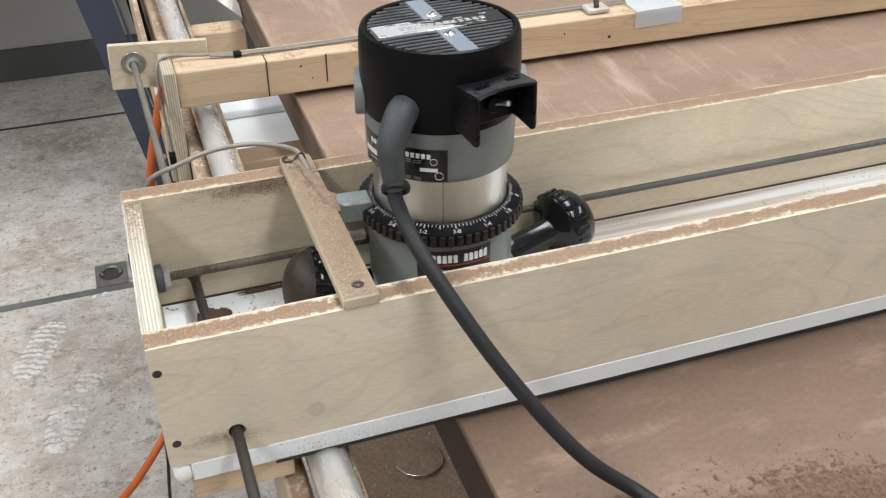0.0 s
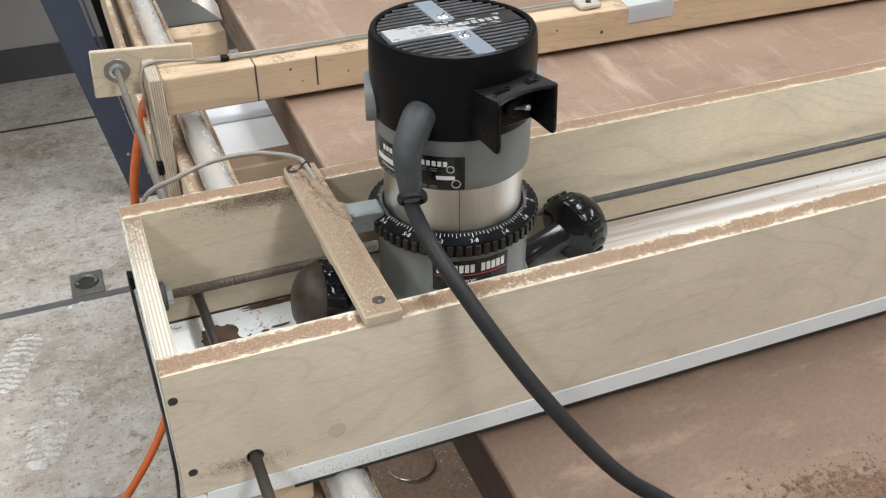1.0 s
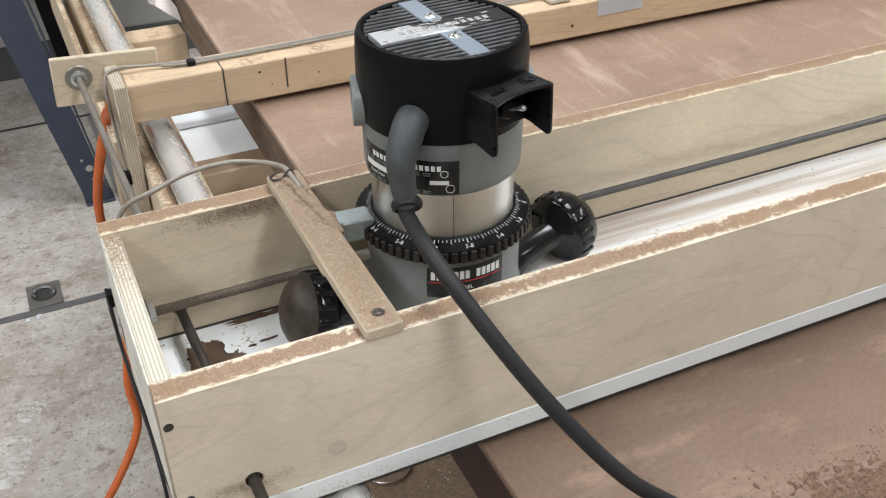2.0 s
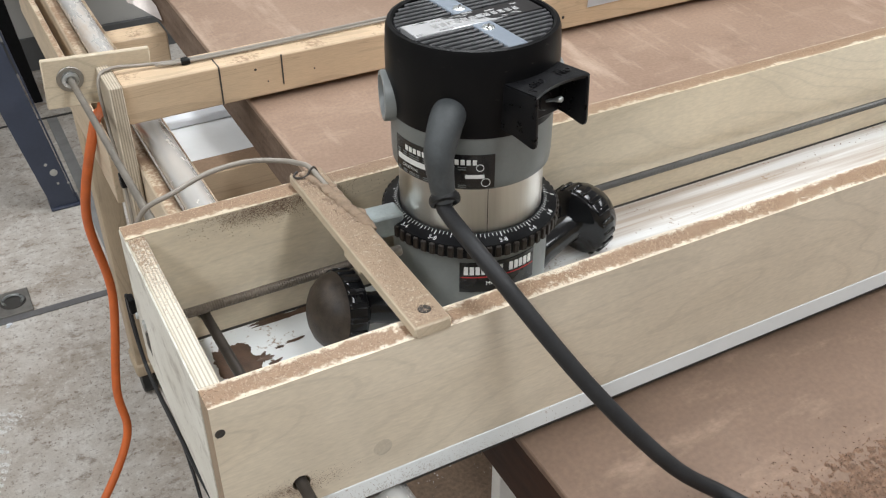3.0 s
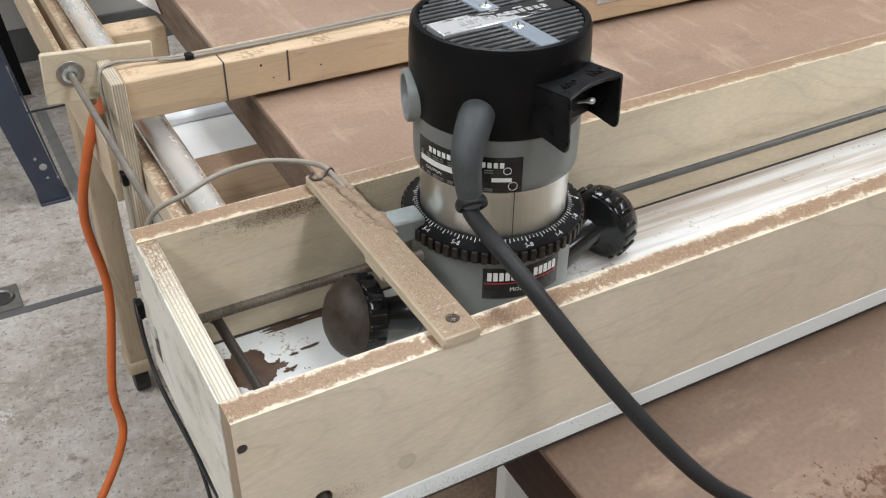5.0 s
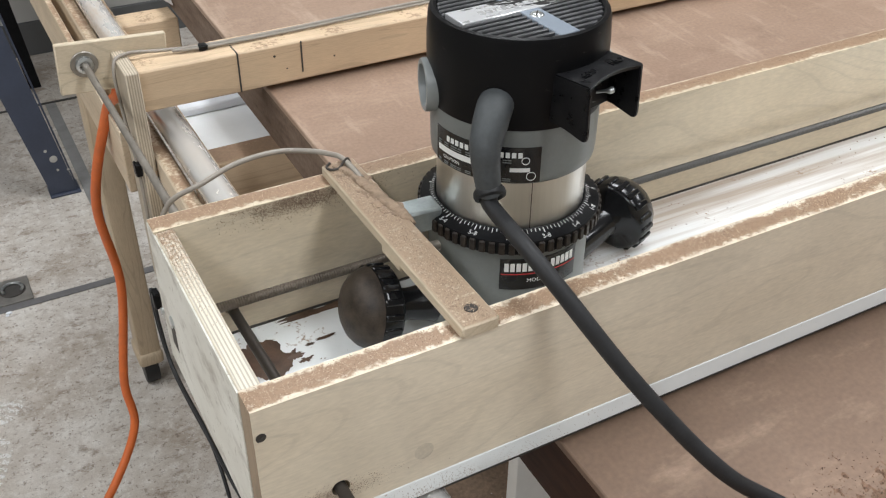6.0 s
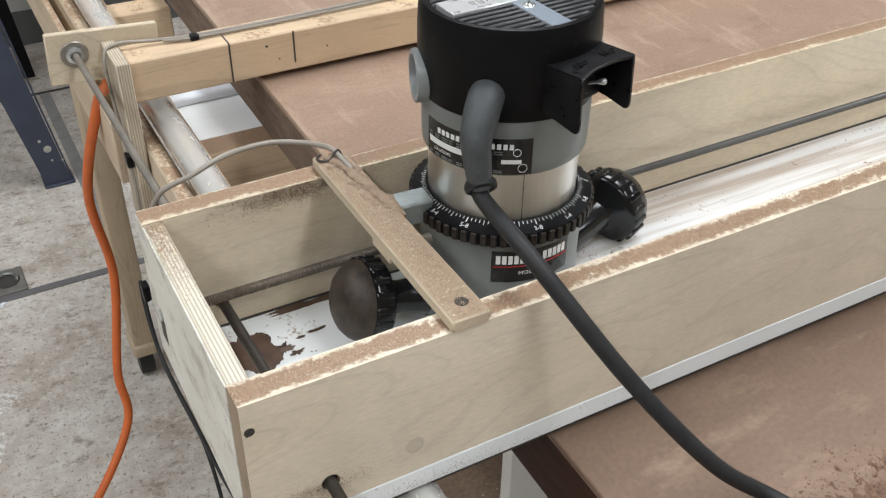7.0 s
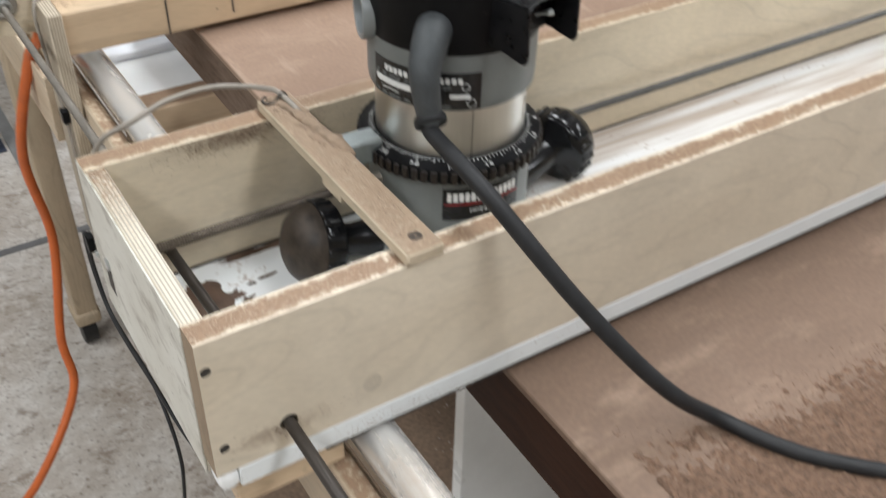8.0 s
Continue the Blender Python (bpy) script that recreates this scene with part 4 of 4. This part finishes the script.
def hood_top():
    """A plate that runs from the cap to a bowed front edge, turned down a little at its sides."""
    bm = bmesh.new()
    rows = []
    for k in range(13):
        f = k / 6 - 1
        y = f * HW
        x1 = 0.0712 - 0.0035 * (1 - f * f)
        drop = 0.0008 * f * f
        rows.append([bm.verts.new((x, y, z)) for x, z in ((0.043, rz(0.9722)), (x1 - 0.0012, rz(0.9735) - drop), (x1, rz(0.9727) - drop), (x1 - 0.0006, rz(0.9706) - drop), (0.043, rz(0.9695)))])
    for a, b in zip(rows, rows[1:]):
        for i in range(5):
            j = (i + 1) % 5
            bm.faces.new((a[i], a[j], b[j], b[i]))
    bm.faces.new(rows[0][::-1])
    bm.faces.new(rows[-1])
    bmesh.ops.recalc_face_normals(bm, faces=bm.faces)
    return bm


hood = part("switch_hood", hood_top(), HOODBLACK, cap, "black switch hood", at=G)


def cheek(y):
    bm = bmesh.new()
    p = [(0.043, rz(0.9718)), (0.0700, rz(0.9722)), (0.0712, rz(0.9710)), (0.0722, rz(0.9445)), (0.0716, rz(0.9412)), (0.0694, rz(0.9402)), (0.0560, rz(0.9432)), (0.043, rz(0.9440))]
    a = [bm.verts.new((x, y - 0.0013, z)) for x, z in p]
    b = [bm.verts.new((x, y + 0.0013, z)) for x, z in p]
    bm.faces.new(a)
    bm.faces.new(b[::-1])
    for i in range(len(p)):
        j = (i + 1) % len(p)
        bm.faces.new((a[i], b[i], b[j], a[j]))
    bmesh.ops.recalc_face_normals(bm, faces=bm.faces)
    bmesh.ops.bevel(bm, geom=bm.edges[:], offset=0.0005, segments=2, affect="EDGES")
    return bm


for y in (-HW + 0.0008, HW - 0.0008):
    part("hood_cheek", cheek(y), HOODBLACK, cap, at=G)
part("switch_panel", box(0.0475, 0.0530, -HW + 0.003, HW - 0.003, rz(0.9440), rz(0.9690), 0.001), BLACK, cap, at=G)
part("switch_boss", rod((0.050, 0.002, rz(0.957)), (0.0575, 0.002, rz(0.957)), 0.0058, 24), BLACK, cap, at=G)
part("toggle", lathe([(0.0008, 0), (0.0009, 0.006), (0.0017, 0.0085), (0.0019, 0.0102), (0.0012, 0.0114), (0, 0.0117)], 16, None, along((0.0560, 0.0015, rz(0.957)), (0.0650, 0.0060, rz(0.9600)))), ZINC, cap, "chrome toggle switch lever", at=G)
for word, v in (("OFF", -0.0110), ("ON", 0.0118)):
    bm = lettering(word, 0.0066)
    bmesh.ops.solidify(bm, geom=bm.faces[:], thickness=-0.0006)
    part("switch_word", bm, HOODBLACK, cap, "raised moulded letters", at=G @ pose(0.0605, v, rz(0.9735), 0, 2.5, -90))

# cord guard and cord
sheath = empty("power_cord", "thick grey rubber power cord hanging over the carriage", "power cord")
guard = [on_router(0.042, -134, 0.9555), on_router(0.0535, -134.5, 0.9535), on_router(0.0605, -135, 0.9475), on_router(0.0660, -135.5, 0.9395), on_router(0.0695, -135, 0.9330), on_router(0.0708, -133.5, 0.9200), on_router(0.0715, -132, 0.9100)]
part("strain_relief", tube(guard, [0.0090, 0.0096, 0.0094, 0.0088, 0.0080, 0.0071, 0.0064], 24), RUBBER, sheath, "flexible grey cord guard")
part("collar", lathe([(0.0060, -0.0040), (0.0074, -0.0034), (0.0086, -0.0016), (0.0089, 0.0004), (0.0084, 0.0020), (0.0066, 0.0028), (0.0052, 0.0016), (0.0046, 0.0004)], 28, None, along(on_router(0.0715, -132, 0.9100), Vector(CORD[1]))), CORDRUBBER, sheath, "thick dark lip of the guard")
part("cord", tube(CORD, 0.0045, 18), CORDRUBBER, sheath, "dark grey cord")

# the depth ring
ring = part("depth_ring", lathe([(0.0462, rz(0.871)), (0.0470, rz(0.8718)), (0.0560, rz(0.8682)), (0.0565, rz(0.8672)), (0.0560, rz(0.8594)), (0.050, rz(0.8592))], 96), BLACK, router, "black depth ring with white scale")
TOOTH = plain("dusty_black_teeth", (0.022, 0.016, 0.012), 0.5, 0.0, 0.8, 60, 0.2, 0.3)
tooth = mesh_of("grip_tooth", box(0.0550, 0.0578, -0.0018, 0.0018, rz(0.8597), rz(0.8676), 0.0005), TOOTH)
for k in range(60):
    t_ = new("grip_tooth", tooth)
    t_.matrix_basis = pose(0, 0, 0, 0, 0, k * 6)
    t_.parent = ring
slope = math.atan2(0.0036, 0.0090)


def on_ring(bm, r, deg):
    """Lay a flat drawing (y outwards is down the slope) on the ring's sloping face."""
    z = rz(0.8718) - (r - 0.0470) * math.tan(slope) + 0.00025
    m = pose(0, 0, 0, 0, 0, deg + 90) @ Matrix.Translation((0, -r, z)) @ pose(0, 0, 0, math.degrees(slope), 0, 0)
    bmesh.ops.transform(bm, matrix=m, verts=bm.verts)
    return bm


for k in range(120):
    long = k % 8 == 0
    mid = k % 4 == 0
    n_ = 0.0036 if long else 0.0033 if mid else 0.0022
    bm = bmesh.new()
    w = 0.00028 if long else 0.00019
    bm.faces.new([bm.verts.new(p) for p in ((-w, 0.0, 0), (w, 0.0, 0), (w, n_, 0), (-w, n_, 0))])
    part("scale_tick", on_ring(bm, 0.0476 + n_, -121.5 + 3 * k), PRINT, ring, smooth=False)
for k, word in enumerate(("1-2", "3-8", "1-4", "1-8", "0", "7-8", "3-4", "5-8")):
    deg = -121.5 + 24 * (k if k < 5 else k - 8)
    part("scale_number", on_ring(lettering(word, 0.0042), 0.0536, deg), PRINT, ring, smooth=False)

# the base casting
base = part("base", lathe([(0.0, -0.0180), (0.0516, -0.0180), (0.0520, -0.0170), (0.0520, 0.0), (0.0514, 0.006), (0.0510, 0.020), (0.0510, 0.045), (0.0510, rz(0.8592)), (0.047, rz(0.8594))], 72), CASTING, router, "grey painted cast base")
part("base_label", band(0.0510, -127, -68, rz(0.8300), rz(0.8525)), LABEL, base, "black maker plate with white print")
for k in range(13):
    if k != 7:
        a = -124 + k * 4.1
        part("print_bar", band(0.0514, a, a + 3.0, rz(0.8435), rz(0.8495), 0.0003, 4), PRINT, base)
part("red_line", band(0.0514, -126, -69, rz(0.8412), rz(0.8418), 0.0003), plain("red_print", (0.45, 0.03, 0.03), 0.5), base)
part("model_word", wrapped(lettering("MODEL", 0.0040), 0.0516, -101, rz(0.8365)), PRINT, base)
for k in (3, 11):
    part("clamp_lug", box(0.0495, 0.0515, -0.004, 0.004, rz(0.8595) - 0.004, rz(0.8594), 0.0005), CASTING, base, at=pose(0, 0, 0, 0, 0, k * 22.5))


def knob(deg, reach, dome, lift, low, shift=0.0):
    """A mushroom knob on a tapered stem, leaning up from the casting."""
    d = polar(1, deg, lift).normalized()
    p = polar(0.044, deg, low) + Vector((0, shift, 0))
    boss = part("knob_boss", lathe([(0.0165, 0.0), (0.0150, 0.008), (0.0135, 0.0105), (0, 0.0105)], 28, None, along(p, p + d)), CASTING, base)
    q = p + d * (reach - 0.031)
    m = along(q, q + d)
    stem = -(reach - 0.031) + 0.010
    prof = [(0.0, stem), (0.0128, stem), (0.0132, stem + 0.001), (0.0112, stem + 0.012), (0.0104, 0.004), (0.0112, 0.010), (0.0150, 0.0135), (0.0220, 0.0160), (0.0258, 0.0180),
            (0.0270, 0.0205), (0.0270, 0.0300), (0.0264, 0.0314)]
    kn = part("knob", lathe(prof, 56, None, m), GLOSS, router, "glossy black round knob on a short stem")
    part("dome", lathe([(0.0264, 0.0314), (0.0256, 0.0338), (0.0232, 0.0385), (0.0190, 0.0428), (0.0135, 0.0458), (0.007, 0.0474), (0, 0.0478)], 56, None, m), dome, kn)
    rib = mesh_of("grip_rib", box(0.0258, 0.0281, -0.0022, 0.0022, 0.0192, 0.0312, 0.0008), GLOSS, True)
    for k in range(18):
        o = new("grip_rib", rib)
        o.matrix_basis = m @ pose(0, 0, 0, 0, 0, k * 20)
        o.parent = kn


knob(178, 0.0560, DUSTYBLACK, 0.22, -0.0030)
knob(17, 0.0755, GLOSS, 0.12, -0.0015, -0.0115)
nut_block = part("clamp_bar", box(-0.0745, -0.0500, -0.0085, 0.0085, rz(0.8590), rz(0.8745), 0.0015), plain("dull_zinc", (0.36, 0.40, 0.40), 0.38, 0.7, 0.2, 60, 0.1), base, "zinc plated clamp bar", at=pose(0, 0, 0, 0, 0, -4))
part("clamp_screw", rod((-0.079, -0.018, rz(0.858)), (-0.060, -0.018, rz(0.858)), 0.0035, 14), ROD, base)
part("clamp_nut", lathe([(0, 0), (0.0060, 0), (0.0063, 0.004), (0.0060, 0.0055), (0, 0.0055)], 6, None, along((-0.072, -0.018, rz(0.858)), (-1, -0.018, rz(0.858)))), BIRCH, base, "dusty nut")

# ---------------------------------------------------------------- cords and cables at the side
extension = empty("extension_cord", "orange extension cord hanging to the floor", "cord")
part("plug", rod((0.0552, 0.5285, 0.822), (0.0535, 0.532, 0.803), 0.0068, 16), ORANGE, extension, "moulded orange cord end")
part("cord", tube([(0.055, 0.530, 0.812), (0.0506, 0.535, 0.7933), (0.0453, 0.5861, 0.7516), (0.0223, 0.6315, 0.6306), (0.0308, 0.6554, 0.5029), (0.0078, 0.64, 0.376), (0.0031, 0.626, 0.301), (-0.0648, 0.5822, 0.2252), (-0.1622, 0.5703, 0.1287), (-0.24, 0.52, 0.03), (-0.34, 0.40, 0.0055), (-0.5, 0.2, 0.0055)], 0.0052, 16), ORANGE, extension)
side_cable = empty("motor_cable", "dark flat cable hanging below the end wall", "cable")
part("lead", tube([(-0.0032, 0.190, 0.826), (-0.0034, 0.191, 0.810), (-0.0030, 0.187, 0.790), (-0.0024, 0.174, 0.7740), (-0.0020, 0.146, 0.7730), (-0.0014, 0.100, 0.7790), (0.0004, 0.045, 0.7820), (0.006, 0.020, 0.7800)], 0.0013, 10), CORDRUBBER, side_cable)
part("lead", tube([(-0.0030, 0.188, 0.822), (-0.0030, 0.186, 0.800), (-0.0026, 0.175, 0.7780), (-0.0020, 0.148, 0.7755), (-0.0014, 0.105, 0.7800), (-0.0016, 0.078, 0.7720), (-0.0024, 0.062, 0.7500), (-0.0060, 0.058, 0.7200), (-0.009, 0.068, 0.67), (0.00, 0.10, 0.62)], 0.0011, 10), CORDRUBBER, side_cable)
part("bracket", box(-0.0040, 0.0005, 0.183, 0.191, 0.814, 0.826, 0.0008), BLACK, side_cable, "small black bracket")
part("screw", rod((0.0005, 0.1745, 0.819), (-0.0022, 0.1745, 0.819), 0.0022, 14), ZINC, side_cable)
part("strap_plate", box(-0.0008, 0.0004, 0.147, 0.159, 0.806, 0.824, 0.0003), DARKSCREW, side_cable)

# ---------------------------------------------------------------- sawdust
BROWN = plain("brown_sawdust_grains", (0.22, 0.145, 0.10), 0.95, 0.0, 0.5, 900, 0.0)
TAN = plain("tan_sawdust_grains", (0.58, 0.46, 0.34), 0.95, 0.0, 0.4, 900, 0.0)
HEAP = plain("red_brown_sawdust_grains", (0.20, 0.118, 0.074), 0.95, 0.0, 0.5, 700, 0.0)
DARKB = plain("dark_sawdust_grains", (0.09, 0.055, 0.035), 0.95, 0.0, 0.4, 900, 0.0)


def heap_height(x, y):
    """How high the sawdust lies on the board."""
    lump = 0.22 * noise.noise((x * 22, y * 22, 4)) + 0.30 * noise.noise((x * 75, y * 75, 9)) + 0.36 * noise.noise((x * 190, y * 190, 2)) + 0.22 * noise.noise((x * 420, y * 420, 5))
    rim = -0.087 - 0.09 * (x - 0.2) + 0.004 * math.sin(x * 41)
    return 0.0040 * min(1.0, (rim - y) * 22) + 0.0052 * lump - 0.0004


verts, faces = [], []
hx, hy = 330, 130
for a in range(hx + 1):
    for b in range(hy + 1):
        x, y = 0.20 + 0.55 * a / hx, -0.30 + 0.24 * b / hy
        verts.append((x, y, SLAB + SLOPE * y + max(-0.0006, heap_height(x, y))))
for a in range(hx):
    for b in range(hy):
        q = (a * (hy + 1) + b, (a + 1) * (hy + 1) + b, (a + 1) * (hy + 1) + b + 1, a * (hy + 1) + b + 1)
        if max(verts[i][2] - SLAB - SLOPE * verts[i][1] for i in q) > -0.0005:
            faces.append(q)
heap = bpy.data.meshes.new("sawdust_mound")
heap.from_pydata(verts, [], faces)
heap.materials.append(plain("crumbly_brown_sawdust", (0.178, 0.108, 0.071), 0.95, 0.0, 0.5, 260, 1.0))
tagged(new("sawdust_mound", heap), "crumbly brown sawdust drifted over the fibreboard", "sawdust", kind="stuff")


def on_heap(r):
    x, y = r.uniform(0.20, 0.75), r.uniform(-0.30, -0.06)
    h = heap_height(x, y)
    if h < r.uniform(-0.0018, 0.0012):
        return None
    return Vector((x, y, SLAB + SLOPE * y + max(0, h) + 0.0002)), (0, 0, 1)


scatter("loose_sawdust", on_heap, 30000, 0.00045, HEAP, "loose brown sawdust on the fibreboard", 2, 0.8)
scatter("loose_sawdust", on_heap, 24000, 0.00045, DARKB, "loose dark sawdust on the fibreboard", 3, 0.8)


def on_edges(r):
    k = r.random()
    if k < 0.45:
        x, y, z = r.uniform(0.0, 0.75), r.uniform(0.001, 0.015), T
    elif k < 0.75:
        x, y, z = r.uniform(0.0, 1.0), r.uniform(0.161, 0.174), T
    elif k < 0.85:
        x, y, z = r.uniform(0.001, 0.011), 0.16 - abs(r.gauss(0, 0.035)), T - 0.0006
        if y < 0.02:
            return None
    else:
        x, y, z = r.uniform(0.108, 0.124), r.uniform(0.0, 0.172), T + 0.008
    return Vector((x, y, z + 0.0001)), (0, 0, 1)


scatter("edge_sawdust", on_edges, 12000, 0.00026, BROWN, "fine brown sawdust on the carriage edges", 5)
scatter("edge_sawdust", on_edges, 14000, 0.00028, TAN, "fine tan sawdust on the carriage edges", 6)


def on_rear_face(r):
    x = r.gauss(0.092, 0.022)
    z = T - abs(r.gauss(0, 0.006)) - 0.0005
    return (Vector((x, 0.1598, z)), (0, -1, 0)) if x > 0.03 and noise.noise((x * 110, z * 110, 0)) + r.uniform(-0.6, 0.6) > -0.1 else None


scatter("clinging_dust", on_rear_face, 2600, 0.00026, DARKB, "dark dust clinging to the rear wall", 7)
scatter("clinging_dust", on_rear_face, 4000, 0.00030, BROWN, "brown dust clinging to the rear wall", 8)


def on_bed(r):
    x, y = r.uniform(0.03, 0.9), r.uniform(0.018, 0.158)
    d = noise.noise((x * 30, y * 70, 5))
    return (Vector((x, y, BED - 0.0018)), (0, 0, 1)) if d > 0.3 else None


def on_front_face(r):
    if r.random() < 0.6:
        x, z = 0.038 + abs(r.gauss(0, 0.014)) * r.choice((-1, 1, -1)), 0.8125 + r.gauss(0, 0.0032)
        if (x - 0.040) ** 2 + (z - 0.8148) ** 2 < 0.0052 ** 2 or z < 0.7985:
            return None
    else:
        x, z = r.gauss(0.105, 0.035), 0.7845 + abs(r.gauss(0, 0.005))
    return (Vector((x, -0.0006, z)), (0, -1, 0)) if x > 0.008 else None


scatter("face_sawdust", on_front_face, 2600, 0.00022, BROWN, "fine brown dust clinging to the front wall", 15)
scatter("bed_sawdust", on_bed, 2600, 0.0006, BROWN, "scattered brown sawdust on the white base", 11)


def on_floor(r):
    x, y = r.uniform(-0.6, 0.3), r.uniform(0.3, 2.1)
    return (Vector((x, y, 0.0006)), (0, 0, 1)) if noise.noise((x * 6, y * 6, 1)) + 0.6 * noise.noise((x * 25, y * 25, 3)) > 0.12 + r.uniform(-0.3, 0.3) else None


scatter("floor_sawdust", on_floor, 9000, 0.0012, BROWN, "brown sawdust crumbs on the concrete floor", 12, 0.5)
scatter("floor_sawdust", on_floor, 5000, 0.0012, PALEDUST, "pale crumbs on the concrete floor", 13, 0.5)

# matted dust along the strap, over the end of the cable
bm = tube([(0.1150, 0.168, T + 0.0075), (0.1180, 0.158, T + 0.0085), (0.1205, 0.142, T + 0.0083), (0.1230, 0.124, T + 0.0078), (0.1262, 0.104, T + 0.0070), (0.1285, 0.092, T + 0.0050)], [0.0030, 0.0030, 0.0034, 0.0036, 0.0038, 0.0020], 20, steps=26)
rnd = random.Random(21)
for k in range(26):
    f = rnd.random()
    c = (0.1150 + 0.0105 * f + rnd.gauss(0, 0.0022), 0.164 - 0.068 * f, T + 0.0074)
    bmesh.ops.create_icosphere(bm, subdivisions=3, radius=rnd.uniform(0.0015, 0.0030), matrix=Matrix.Translation(c) @ Matrix.Diagonal((1.3, 1.6, rnd.uniform(0.25, 0.5), 1)))
for v in bm.verts:
    v.co += 0.0012 * Vector(noise.noise_vector(v.co * 260)) + 0.0006 * Vector(noise.noise_vector(v.co * 900))
    if v.co.z > T + 0.0075:
        v.co.z = T + 0.0075 + (v.co.z - T - 0.0075) * 0.62
tagged(part("matted_dust", bm, plain("matted_tan_dust", (0.26, 0.187, 0.130), 0.95, 0.0, 0.3, 150, 0.6)), "matted brown dust caked along the strap", "sawdust", kind="stuff")
